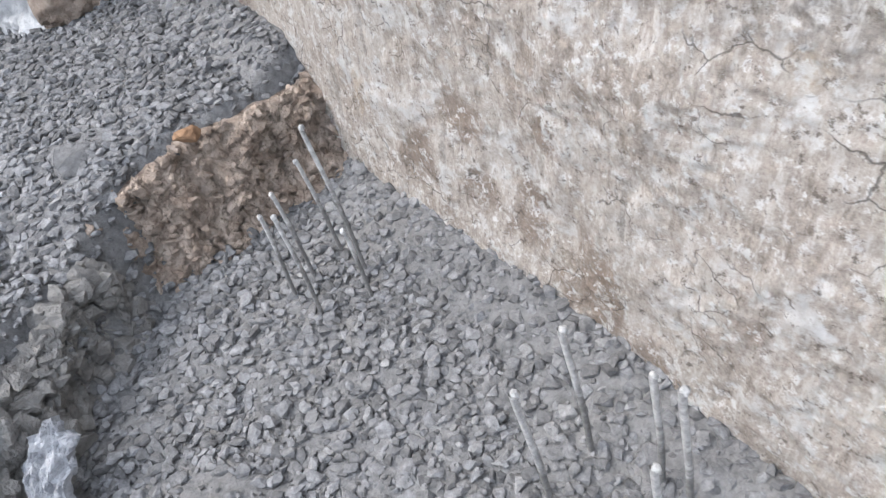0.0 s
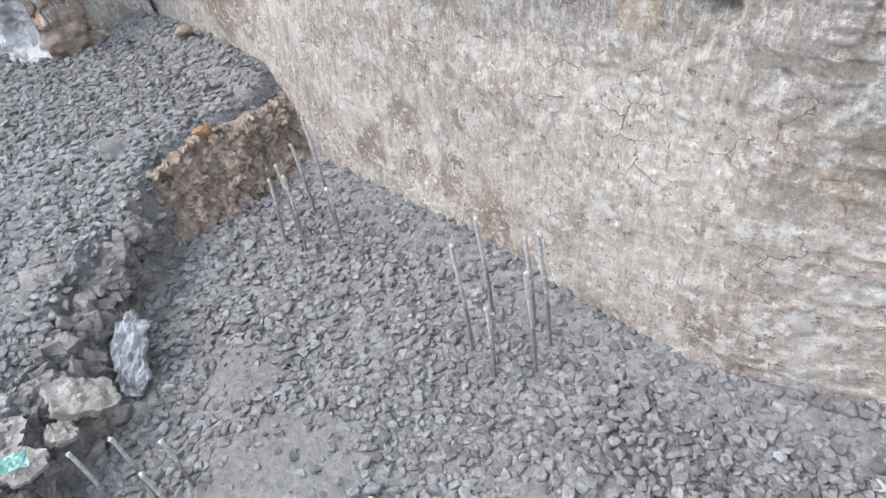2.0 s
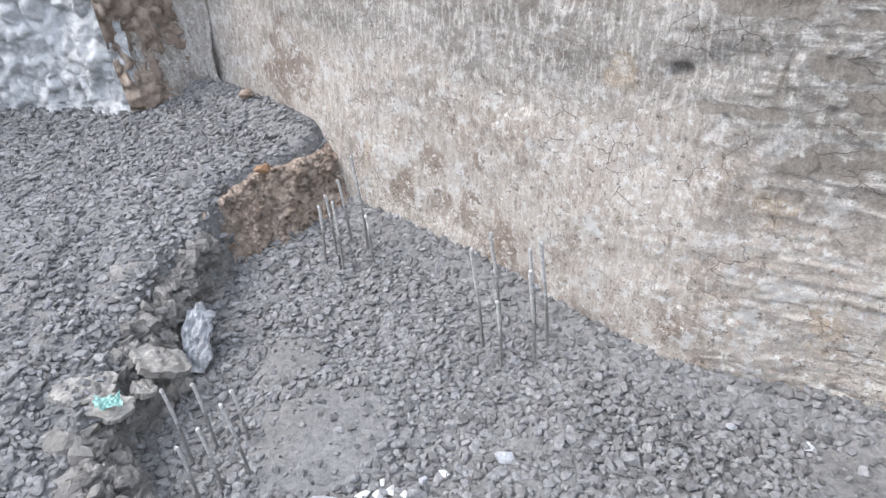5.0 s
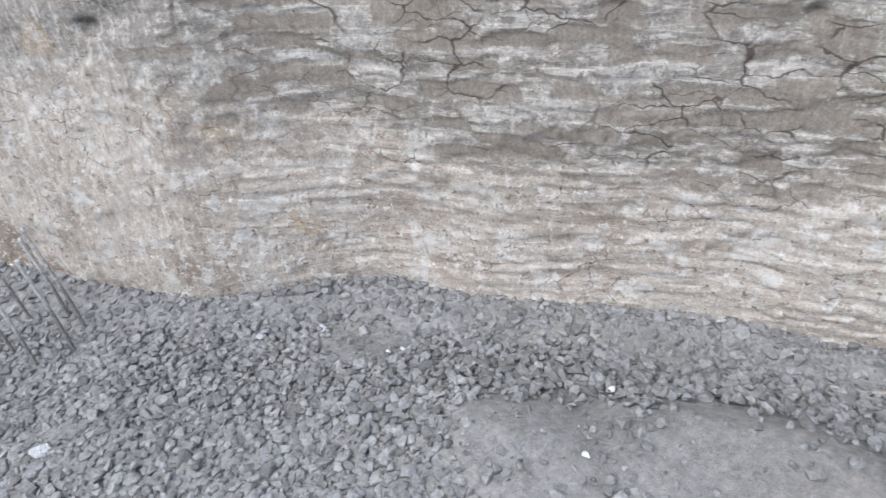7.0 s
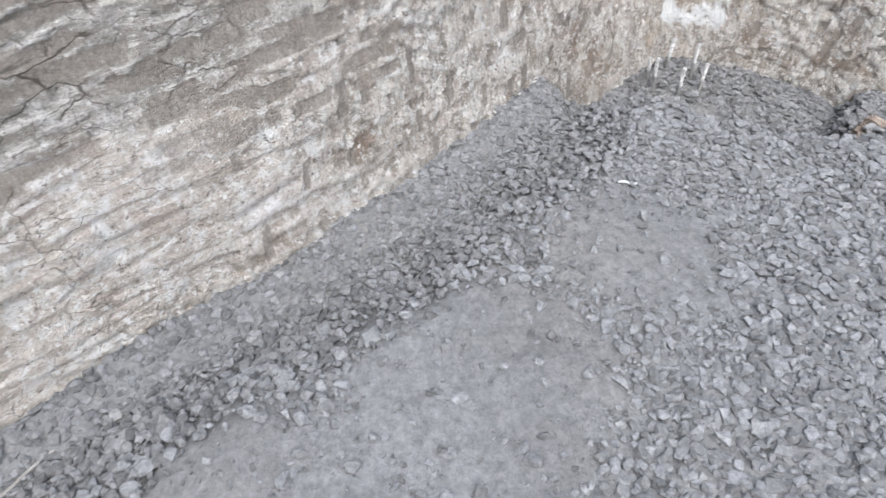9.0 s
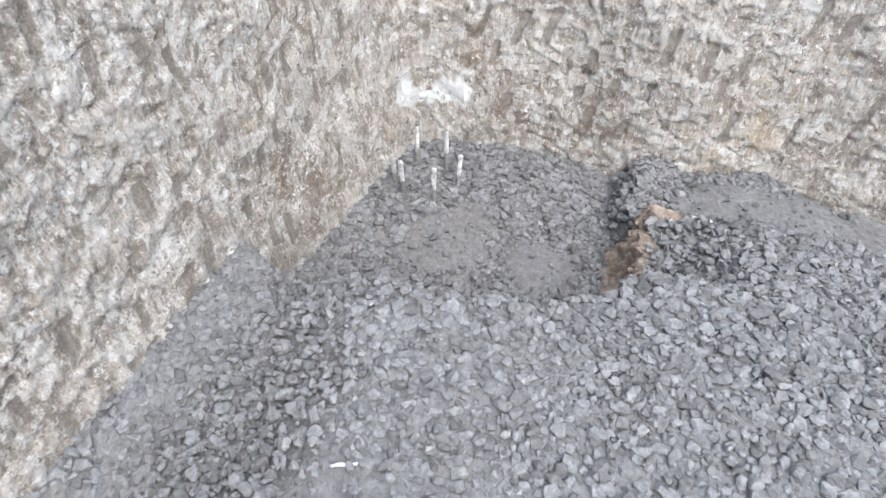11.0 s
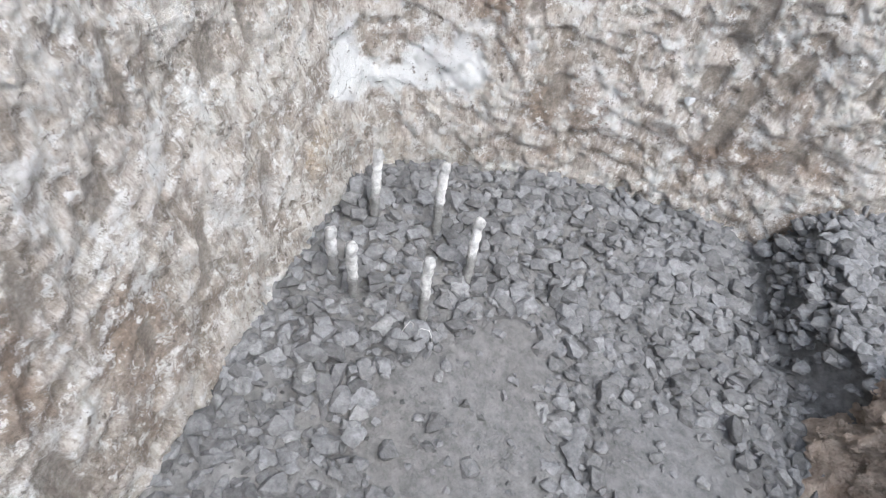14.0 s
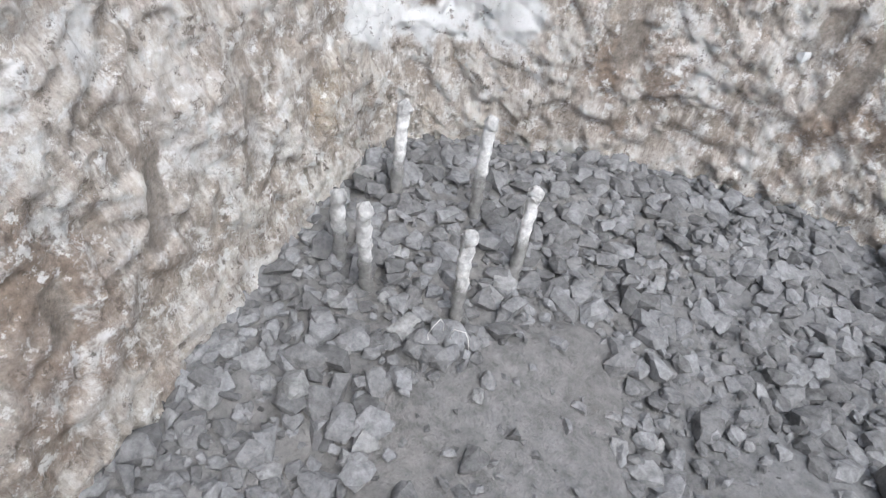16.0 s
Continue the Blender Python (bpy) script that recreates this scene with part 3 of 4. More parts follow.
def cut_relief(S, Z):
    grey, lying, torn = zone_masks(S, Z)
    marks, smooth = tool_marks(S, Z)
    crust, chips = crust_of(S, Z, lying, torn)
    raw = 1 - 0.85 * smooth
    d = 0.035 * fbm(S * 1.1, Z * 1.3, 21.0, 3) + marks
    d = d + (0.008 + 0.006 * torn) * np.abs(fbm(S * 6.5, Z * 4.2, 24.0, 4)) * raw - 0.005
    d = d - raw * ((0.003 + 0.005 * torn + 0.003 * lying) * crust + (0.0025 + 0.0045 * torn) * chips)
    c, n = cracks(S, Z, 5.0, 12.0, 0.06, 3.0)
    d = d + lying * grey * (0.010 * c + 0.004 * n)
    # slanting scratches at the foot past the corner
    scratch = ss(S, 11.05, 11.25) * ss(-S, -12.0, -11.8) * ss(-Z, -0.26, -0.14)
    d = d + scratch * 0.005 * pn((Z + 0.34 * S) * 26, S * 2.5, 60.0)
    # torn hollows high on the face
    for s0, z0, a, b, deep in ((3.66, 1.285, 0.035, 0.030, 0.055), (3.80, 1.34, 0.12, 0.06, 0.030), (6.40, 1.00, 0.022, 0.020, 0.05), (3.84, 1.17, 0.014, 0.014, 0.03), (5.92, 1.30, 0.03, 0.02, 0.03), (11.52, 0.28, 0.05, 0.03, 0.03)):
        d = d + deep * np.exp(-(((S - s0 + 0.02 * n) / a) ** 2 + ((Z - z0) / b) ** 2))
    grain = 0.0075 * fbm(S * 16, Z * 12, 27.0, 4) + 0.006 * np.abs(pn(S * 30, Z * 14, 29.0))
    return d + raw * (0.45 + 0.20 * torn) * grain + raw * 0.004 * pn(S * 48, Z * 42, 30.0)


def cut_masks(S, Z):
    grey, lying, torn = zone_masks(S, Z)
    marks, smooth = tool_marks(S, Z)
    crust, chips = crust_of(S, Z, lying, torn)
    n = fbm(S * 6, Z * 6, 71.0, 4)
    spots_of = {}
    for key, places in STAINS.items():
        a = np.zeros(S.shape)
        for s0, z0, r in places:
            a = np.maximum(a, (0.45 if (key == "bloom" and not 10.5 < s0 < 11) else 0.85 if key == "bloom" else 0.7 if key == "ochre" else 1.0) * ss(1.35 - np.hypot(S - s0, Z - z0) / r + 1.1 * n, 0.0, 1.3))
        spots_of[key] = a
    slate = ss(0.13 - np.abs(S - 6.63 + 0.25 * (Z - 1.16)) + 0.03 * n, 0, 0.015) * ss(0.055 - np.abs(Z - 1.165) + 0.02 * n, 0, 0.015)
    return {"face": np.stack([S, Z, 0 * S], -1), "zones": np.stack([grey, lying, torn], -1),
            "stains": np.stack([spots_of["brown"], spots_of["ochre"], spots_of["bloom"]], -1), "smear": smooth * (1 - 0.45 * (1 - torn) * (1 - grey)), "crust": crust * (0.6 + 0.4 * chips), "slate": slate}


def plain_relief(S, Z):
    return 0.06 * fbm(S * 1.1, Z * 1.3, 61.0, 3) + 0.03 * np.abs(fbm(S * 6, Z * 3, 64.0, 3)) + 0.008 * fbm(S * 14, Z * 14, 67.0, 3)


def plain_masks(S, Z):
    o = 0 * S
    return {"face": np.stack([S, Z, o], -1), "zones": np.stack([o + 0.3, o, o + 0.5], -1), "stains": np.stack([o, o, o], -1), "smear": o, "crust": o + 0.5, "slate": o}


TOP = 2.5
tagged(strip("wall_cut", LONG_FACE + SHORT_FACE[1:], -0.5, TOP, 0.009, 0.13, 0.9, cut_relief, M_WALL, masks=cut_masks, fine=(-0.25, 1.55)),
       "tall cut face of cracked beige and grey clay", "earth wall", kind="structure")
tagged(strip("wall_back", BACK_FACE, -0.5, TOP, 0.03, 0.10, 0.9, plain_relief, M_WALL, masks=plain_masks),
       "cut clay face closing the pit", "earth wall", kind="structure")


def bank_relief(seed):
    def relief(S, Z):
        c1, c2, cn = cells(S * 13 + 0.4 * pn(S * 9, Z * 9, seed), Z * 9, int(seed))
        return (0.06 * fbm(S * 3, Z * 3, seed, 2) + 0.040 * np.abs(fbm(S * 12, Z * 5, seed + 1, 3)) + 0.03 * cn - 0.035 * np.clip(c2 - c1, 0, 0.5)
                + 0.02 * fbm(S * 20, Z * 20, seed + 2, 3) - 0.02 + 0.008 * pn(S * 55, Z * 55, seed + 3))
    return relief


bank_shelf = tagged(strip("bank_shelf", [(-1.30, 1.60), (-1.19, 1.71), (-1.00, 1.86), (-0.81, 2.04), (-0.62, 2.23)], 0.10, 0.50, 0.009, 0.58, 0.38, bank_relief(80.0), M_SOIL, 0.05, 0.06),
                    "torn rusty brown soil face below the upper shelf", "soil bank", kind="structure")
bank_side = tagged(strip("bank_side", [(-1.02, -0.20), (-1.22, 0.05), (-1.36, 0.30), (-1.40, 0.62), (-1.36, 0.90), (-1.34, 1.10), (-1.30, 1.34), (-1.26, 1.62)], 0.10, 0.43, 0.010, 0.45, 0.34, bank_relief(90.0), M_EARTH, 0.06, 0.06),
                   "torn dark grey-brown soil face beside the bars", "soil bank", kind="structure")
bank_corner = tagged(strip("bank_corner", [(3.88, -5.14), (3.82, -5.09), (3.69, -4.97), (3.53, -4.84), (3.38, -4.71), (3.25, -4.50)], -0.25, 0.085, 0.009, 0.42, 0.13, bank_relief(100.0), M_SOIL, 0.03, 0.05),
                     "torn brown soil face of the low mound by the sunk corner", "soil bank", kind="structure")
tagged(strip("wall_spur", [(-2.02, 3.02), (-1.93, 3.07), (-1.80, 3.22), (-1.66, 3.40), (-1.50, 3.60)], 0.3, TOP, 0.014, 0.10, 0.3, bank_relief(110.0), M_SOIL),
       "brown torn side of a clay spur on the shelf", "earth wall", kind="structure")
tagged(strip("wall_pale", [(-4.2, 3.42), (-3.40, 3.38), (-2.45, 3.22), (-2.10, 3.07), (-1.94, 3.07)], 0.3, TOP, 0.016, 0.10, 0.25, bank_relief(120.0), M_PALE),
       "whitish torn clay face at the end of the shelf", "earth wall", kind="structure")

# ---- clods and stones ----
def clod_shapes(count, points, flat):
    out = []
    for i in range(count):
        q = RNG.normal(size=(points, 3))
        q /= np.linalg.norm(q, axis=1)[:, None]
        q = np.sign(q) * np.abs(q) ** 0.65
        bm = hull(q * RNG.uniform(0.72, 1.0, (points, 1)) * (1.0, RNG.uniform(0.62, 0.95), RNG.uniform(*flat)))
        bm.verts.index_update()
        out.append((np.array([v.co[:] for v in bm.verts]), np.array([[v.index for v in f.verts] for f in bm.faces])))
        bm.free()
    return out


SHAPES, CRUMBS = clod_shapes(24, 19, (0.36, 0.60)), clod_shapes(8, 8, (0.6, 0.9))


def inside(x, y):
    near = line_distance(x, y, LONG_FACE) > -0.03
    return near & (line_distance(x, y, SHORT_FACE) > -0.03) & (line_distance(x, y, BACK_FACE) > 0)


def turns(n, tilt):
    a, b, c = RNG.uniform(0, 2 * np.pi, n), RNG.normal(0, tilt, n), RNG.normal(0, tilt, n)
    ca, sa, cb, sb, cc, sc = np.cos(a), np.sin(a), np.cos(b), np.sin(b), np.cos(c), np.sin(c)
    return np.stack([np.stack([ca * cb, ca * sb * sc - sa * cc, ca * sb * cc + sa * sc], -1),
                     np.stack([sa * cb, sa * sb * sc + ca * cc, sa * sb * cc - ca * sc], -1),
                     np.stack([-sb, cb * sc, cb * cc], -1)], 1)


def ground_at(x, y):
    i = np.clip(((x - X0) / STEP).astype(int), 0, gz.shape[0] - 1)
    j = np.clip(((y - Y0) / STEP).astype(int), 0, gz.shape[1] - 1)
    return gz[i, j]


def scatter(name, x, y, size, label, tilt=0.30, lift=0.2, shapes=SHAPES):
    n = len(x)
    kind, rot = RNG.integers(0, len(shapes), n), turns(n, tilt)
    z = ground_at(x, y) + size * lift
    verts, faces, base = [], [], 0
    for k, (v, f) in enumerate(shapes):
        who = np.flatnonzero(kind == k)
        if not len(who):
            continue
        w = np.einsum("nij,vj->nvi", rot[who], v) * size[who, None, None] + np.stack([x, y, z], -1)[who, None]
        verts.append(w.reshape(-1, 3))
        faces.append((f[None] + base + np.arange(len(who))[:, None, None] * len(v)).reshape(-1, 3))
        base += len(who) * len(v)
    ob = new(name, from_arrays(name, np.vstack(verts), np.vstack(faces), M_STONE))
    return tagged(ob, label, "stones", kind="stuff")


def spots(step, keep):
    x, y = np.meshgrid(np.arange(-3.2, 5.4, step), np.arange(-7.0, 4.2, step), indexing="ij")
    x = (x + RNG.uniform(-0.45, 0.45, x.shape) * step).ravel()
    y = (y + RNG.uniform(-0.45, 0.45, y.shape) * step).ravel()
    u = line_distance(x, y, LONG_FACE)
    ok = inside(x, y) & ((u < 2.3) | (y > -0.4)) & (u < 3.4) & (RNG.uniform(size=x.shape) < keep(clods(x, y)))
    return x[ok], y[ok]


def coarse(x, y):
    return 1 + 0.22 * ss(-np.hypot(x - 4.6, y + 4.5), -1.1, -0.5) + 0.10 * ss(-np.hypot(x - 3.4, y + 5.0), -0.8, -0.3)


x, y = spots(0.034, lambda c: 0.04 + 1.0 * ss(c, 0.30, 0.66))
size = 0.0188 * coarse(x, y) * np.clip(RNG.lognormal(0, 0.36, x.shape), 0.4, 1.6)
away = np.hypot(x - 4.66, y + 4.38)
thin = (RNG.uniform(size=x.shape) < 1.25 / coarse(x, y) ** 1.6)
x, y, size, away = x[thin], y[thin], size[thin], away[thin]
order = np.argsort(away)
single, rest = order[:300], order[300:]
scatter("clay_clods", x[rest], y[rest], size[rest], "angular grey clay clods packed over the pit floor", 0.25, 0.18)
x2, y2 = spots(0.033, lambda c: 0.14 + 0.80 * ss(c, 0.22, 0.62))
scatter("clay_lumps", x2, y2, 0.0155 * RNG.lognormal(0, 0.3, x2.shape), "smaller grey clay lumps between the clods", 0.4, 0.22)
along, off = RNG.uniform(0, 1, 420), RNG.uniform(-0.13, 0.13, 420)
x4, y4 = 4.34 - 0.38 * along + 0.70 * off, -5.43 + 0.39 * along + 0.70 * off
scatter("edge_clods", x4, y4, 0.0185 * np.clip(RNG.lognormal(0, 0.3, 420), 0.5, 1.5), "angular grey clay clods on the edge of the sunk corner", 0.35, 0.35)
x3, y3 = spots(0.023, lambda c: 0.16 + 0.52 * c)
scatter("clay_crumbs", x3, y3, 0.0065 * RNG.lognormal(0, 0.4, x3.shape), "small grey clay crumbs among the clods", 0.6, 0.3, CRUMBS)
CLOD_MESHES = [from_arrays("clod", v, f, M_STONE) for v, f in SHAPES]
rots = turns(len(single), 0.25)
for k, i in enumerate(single):
    clod = new("clod", CLOD_MESHES[k % len(CLOD_MESHES)])
    m = Matrix(rots[k].tolist()).to_4x4()
    clod.matrix_world = Matrix.Translation((x[i], y[i], ground_at(x[i:i + 1], y[i:i + 1])[0] + 0.3 * size[i])) @ m @ Matrix.Scale(size[i], 4)
    clod.parent = ground

# ---- land outside the pit ----
outer = [q for face in (LONG_FACE, SHORT_FACE, BACK_FACE) for q in curve_points(face, 0.3)[0].tolist()]
c = np.mean(outer, axis=0)
ring = []
for k, (ax, ay) in enumerate(outer):
    w = np.array((ax, ay)) - c
    w /= np.hypot(*w)
    ring.append([(ax + w[0] * r, ay + w[1] * r, TOP + h) for r, h in ((0.42, 0.015), (3, 0.0), (12, 0.05), (60, 0.1), (900, 0.1))])
ring = np.array(ring + ring[:1])
land = new("ground_above", from_arrays("ground_above", ring.reshape(-1, 3), grid_faces(*ring.shape[:2]), M_LAND, True))
tagged(land, "bare trodden earth round the excavation", "ground", kind="structure")


# ---- reinforcing bars ----
def rebar_parts(owner, top, radius, cap, crusted):
    """A ribbed bar from the owner's origin to top (an offset), with mortar on its head."""
    top = Vector(top)
    length = top.length
    turn = Vector((0, 0, 1)).rotation_difference(top).to_matrix()
    n, rings = 10, int(length / 0.004)
    v = []
    a = np.linspace(0, 2 * np.pi, n, endpoint=False)
    for i in range(rings + 1):
        h = -0.06 + (length + 0.06) * i / rings
        rib = 0.14 * (i % 3 == 0) * np.abs(np.sin(a)) + 0.13 * (np.abs(np.cos(a)) > 0.95)
        crust = 0
        if crusted:
            crust = 0.34 + 0.50 * fbm(np.cos(a) * 1.3, np.sin(a) * 1.3, h * 60 + owner.location.x * 31, 2)
        rr = radius * (1 + rib + crust)
        bend = 0.004 * math.sin(h * 9)
        v += [turn @ Vector((r * math.cos(q) + bend, r * math.sin(q), h)) for r, q in zip(rr, a)]
    f = [(i * n + j, i * n + (j + 1) % n, (i + 1) * n + (j + 1) % n, (i + 1) * n + j) for i in range(rings) for j in range(n)]
    shaft = new("shaft", from_arrays("shaft", [q[:] for q in v], f, M_CRUST if crusted else M_STEEL, True))
    shaft.parent = owner
    lay_masks(shaft.data, {"splash": np.repeat(1.15 - np.linspace(-0.06, length, rings + 1) / length / (0.62 if crusted else 0.8), n)})
    if crusted:
        tagged(shaft, "bar shaft crusted with pale grey mortar")
    bm = bmesh.new()
    bmesh.ops.create_icosphere(bm, subdivisions=2, radius=1.0)
    for q in bm.verts:
        w = q.co.copy()
        g = 0.95 + 0.45 * noise.noise(w * 1.9 + Vector((owner.location.x * 19, owner.location.y * 19, 0)))
        q.co = turn @ Vector((w.x * cap * g, w.y * cap * g, w.z * cap * 1.25 * g + length - cap * 0.5))
    part("mortar_cap", bm, M_MORTAR, owner, "lump of dried white mortar", True)


def rebar(x, y, z, top, radius, cap, crusted, label, group):
    ob = new("rebar")
    ob.location = (x, y, z)
    rebar_parts(ob, top, radius, cap, crusted)
    return tagged(ob, label, "steel bar", group)


L1 = "thin ribbed steel starter bar standing in the grey clay"
for x, y, z, h, lx, ly in ((-0.54, 1.63, 0.26, 0.47, 0.0, 0.0), (-0.63, 1.73, 0.26, 0.30, -0.01, 0.0), (-0.75, 1.57, 0.24, 0.28, 0.02, 0.0),
                           (-0.66, 1.49, 0.23, 0.35, 0.01, 0.0), (-0.515, 1.53, 0.24, 0.22, 0.0, 0.0), (-0.70, 1.63, 0.24, 0.30, 0.0, 0.0)):
    rebar(x, y, z, (lx, ly, h), 0.0060, 0.0080, False, L1, "bars by the shelf")
for x, y, z, h, lx, ly in ((-0.06, 0.85, 0.19, 0.48, -0.01, 0.0), (0.035, 0.99, 0.17, 0.47, -0.015, 0.0), (0.0, 0.725, 0.19, 0.31, 0.0, 0.005),
                           (0.135, 0.72, 0.17, 0.46, -0.005, 0.0), (0.205, 0.81, 0.19, 0.50, -0.015, 0.0), (0.17, 0.90, 0.18, 0.42, -0.01, 0.0)):
    rebar(x, y, z, (lx, ly, h), 0.0064, 0.0090, False, L1, "bars under the cut face")
for x, y, z, h, lx, ly in ((-1.18, 0.42, 0.22, 0.33, 0.0, 0.0), (-1.105, 0.485, 0.22, 0.28, 0.0, 0.0), (-0.985, 0.49, 0.18, 0.26, 0.0, 0.0),
                           (-0.955, 0.325, 0.18, 0.36, -0.01, 0.0), (-1.04, 0.27, 0.18, 0.32, 0.0, 0.0), (-1.12, 0.25, 0.2, 0.25, 0.0, 0.0)):
    rebar(x, y, z, (lx, ly, h), 0.0060, 0.0080, False, L1, "bars beside the stones")
L2 = "short starter bar thickly crusted with pale mortar"
for x, y, h, lx, ly in ((4.945, -4.400, 0.190, 0.012, -0.01), (4.835, -4.517, 0.208, 0.0, 0.0), (4.675, -4.508, 0.155, 0.018, -0.02),
                        (4.625, -4.350, 0.170, 0.008, -0.005), (4.828, -4.227, 0.145, -0.005, 0.008), (4.750, -4.240, 0.195, -0.025, 0.022)):
    rebar(x, y, -0.165, (lx, ly, h), 0.0084, 0.0142, True, L2, "bars in the sunk corner")


# ---- loose stones and scraps ----
def rock(x, y, z, size, turn, material, label, category="stone", name="rock", seed=0, sharp=0.35):
    """A broken stone with uneven faces; size is its three half-lengths."""
    r = np.random.default_rng(seed + 100)
    q = r.normal(size=(13, 3))
    q /= np.linalg.norm(q, axis=1)[:, None]
    bm = hull(q * r.uniform(1 - sharp, 1.0, (13, 1)))
    bmesh.ops.subdivide_edges(bm, edges=bm.edges, cuts=3, use_grid_fill=True, smooth=0.1)
    for v in bm.verts:
        v.co *= 1 + 0.10 * noise.noise(v.co * 2.6 + Vector((seed, 0, 0))) + 0.10 * noise.noise(v.co * 6 + Vector((0, seed, 0)))
        v.co = Vector((v.co.x * size[0], v.co.y * size[1], v.co.z * size[2]))
    ob = part(name, bm, material)
    ob.matrix_world = pose(x, y, z, *turn)
    return tagged(ob, label, category)


def slab(x, y, z, size, turn, material, label, seed, crumple=0.25):
    """A flat broken slab with an uneven outline; size is its half-length, half-width and half-thickness."""
    bm = bmesh.new()
    bmesh.ops.create_icosphere(bm, subdivisions=5, radius=1.0)
    for v in bm.verts:
        a, r = math.atan2(v.co.y, v.co.x), math.hypot(v.co.x, v.co.y)
        out = (0.86 + 0.34 * noise.noise(Vector((math.cos(a) * 1.5, math.sin(a) * 1.5, seed * 3.7))) + 0.12 * noise.noise(Vector((math.cos(a) * 6, math.sin(a) * 6, seed)))) * min(1.0, r * 1.12)
        px, py = math.cos(a) * out, math.sin(a) * out
        q = Vector((px * 2.2, py * 2.2, seed * 5.1))
        bend = crumple * noise.noise(q) + 0.5 * crumple * noise.noise(q * 2.6) + 0.16 * crumple * noise.noise(q * 8)
        v.co = Vector((px * size[0], py * size[1], (max(-1.0, min(1.0, v.co.z * 2.6)) * (0.8 + 0.3 * noise.noise(q * 1.7))) * size[2] + bend * size[1]))
    ob = part("rock", bm, material)
    ob.matrix_world = pose(x, y, z, *turn)
    return tagged(ob, label, "stone")


slab(-1.25, 0.98, 0.28, (0.170, 0.075, 0.016), (6, -42, 84), M_LIME, "bluish white crumpled stone slab against the soil bank", 1, 0.55)
slab(-1.22, 1.05, 0.31, (0.070, 0.045, 0.012), (-30, -48, 60), M_LIME, "small bluish white stone flake against the soil bank", 5, 0.5)
slab(-1.31, 0.75, 0.39, (0.120, 0.095, 0.020), (12, 34, 30), M_SLAB, "beige broken sandstone slab on the soil bank", 2, 0.12)
slab(-1.37, 0.64, 0.36, (0.060, 0.045, 0.016), (0, 26, 10), M_SLAB, "small beige stone slab on the soil bank", 6)
slab(-1.53, 0.57, 0.45, (0.125, 0.080, 0.020), (22, 16, 38), M_SLAB, "flat brown stone slab lying on the bank", 3, 0.12)
slab(-1.43, 0.51, 0.41, (0.090, 0.055, 0.018), (16, 20, 20), M_SLAB, "flat grey stone slab under a rag", 4, 0.12)
rock(-1.38, 1.40, 0.43, (0.11, 0.12, 0.08), (0, 20, 80), M_EARTH, "dark brown clod of soil on the bank", "clod", "soil_clod", 7)
rock(-1.55, 1.25, 0.47, (0.12, 0.10, 0.07), (0, 10, 20), M_EARTH, "dark brown clod of soil on the bank", "clod", "soil_clod", 8)
rock(-1.50, 0.32, 0.42, (0.11, 0.13, 0.08), (0, 10, 50), M_EARTH, "dark brown clod of soil on the bank", "clod", "soil_clod", 9)
rock(-1.42, 1.95, 0.53, (0.19, 0.10, 0.05), (24, 14, 38), M_GROUND, "smooth grey slab of clay at the shelf edge", "clod", "clay_slab", 31)
rock(-1.04, 1.98, 0.545, (0.05, 0.04, 0.04), (0, 0, 20), M_RUST, "rusty orange clod on the shelf edge", "clod", "soil_clod", 32)
rock(-1.24, 2.88, 0.62, (0.06, 0.05, 0.05), (0, 0, 20), M_SOIL, "brown clod lying on the shelf", "clod", "soil_clod", 33)
for i, (x, y, r, bright) in enumerate(((-0.68, 0.14, 0.070, 0), (-0.55, 0.18, 0.038, 1), (-0.50, 0.16, 0.032, 1), (-0.45, 0.19, 0.036, 1), (-0.41, 0.16, 0.025, 1), (-0.49, 0.22, 0.025, 1),
                                       (-0.27, 0.23, 0.030, 1), (-0.06, 0.21, 0.045, 0), (-0.35, 0.22, 0.028, 0), (-0.20, 0.21, 0.022, 0),
                                       (1.05, -0.19, 0.018, 1), (1.49, -0.83, 0.024, 1), (1.19, -1.01, 0.020, 1), (0.94, 0.12, 0.028, 0), (0.74, 0.26, 0.026, 0), (1.10, -0.20, 0.018, 1),
                                       (3.64, -4.78, 0.022, 1), (3.58, -4.60, 0.018, 1), (4.27, -5.28, 0.030, 0), (3.89, -4.92, 0.018, 1),
                                       (3.80, -5.09, 0.016, 1), (3.76, -5.12, 0.011, 1), (3.74, -5.15, 0.013, 1), (3.71, -5.18, 0.009, 1), (3.70, -5.20, 0.018, 1), (3.67, -5.23, 0.013, 1), (3.62, -5.27, 0.012, 1), (3.58, -5.29, 0.008, 1), (3.57, -5.33, 0.017, 1), (3.53, -5.36, 0.012, 1), (3.66, -5.16, 0.010, 1), (3.62, -5.19, 0.007, 1), (3.50, -5.40, 0.012, 1), (3.46, -5.43, 0.008, 1))):
    rock(x, y, ground_at(np.array([x]), np.array([y]))[0] + r * 0.35, (r, r * 0.8, r * 0.6), (0, 0, 50 * i), M_WHITE if bright else M_LIME,
         "white lime chip lying on the grey mud" if r < 0.03 else "pale limestone lump lying on the grey mud", "stone", "lime_stone", 40 + i)


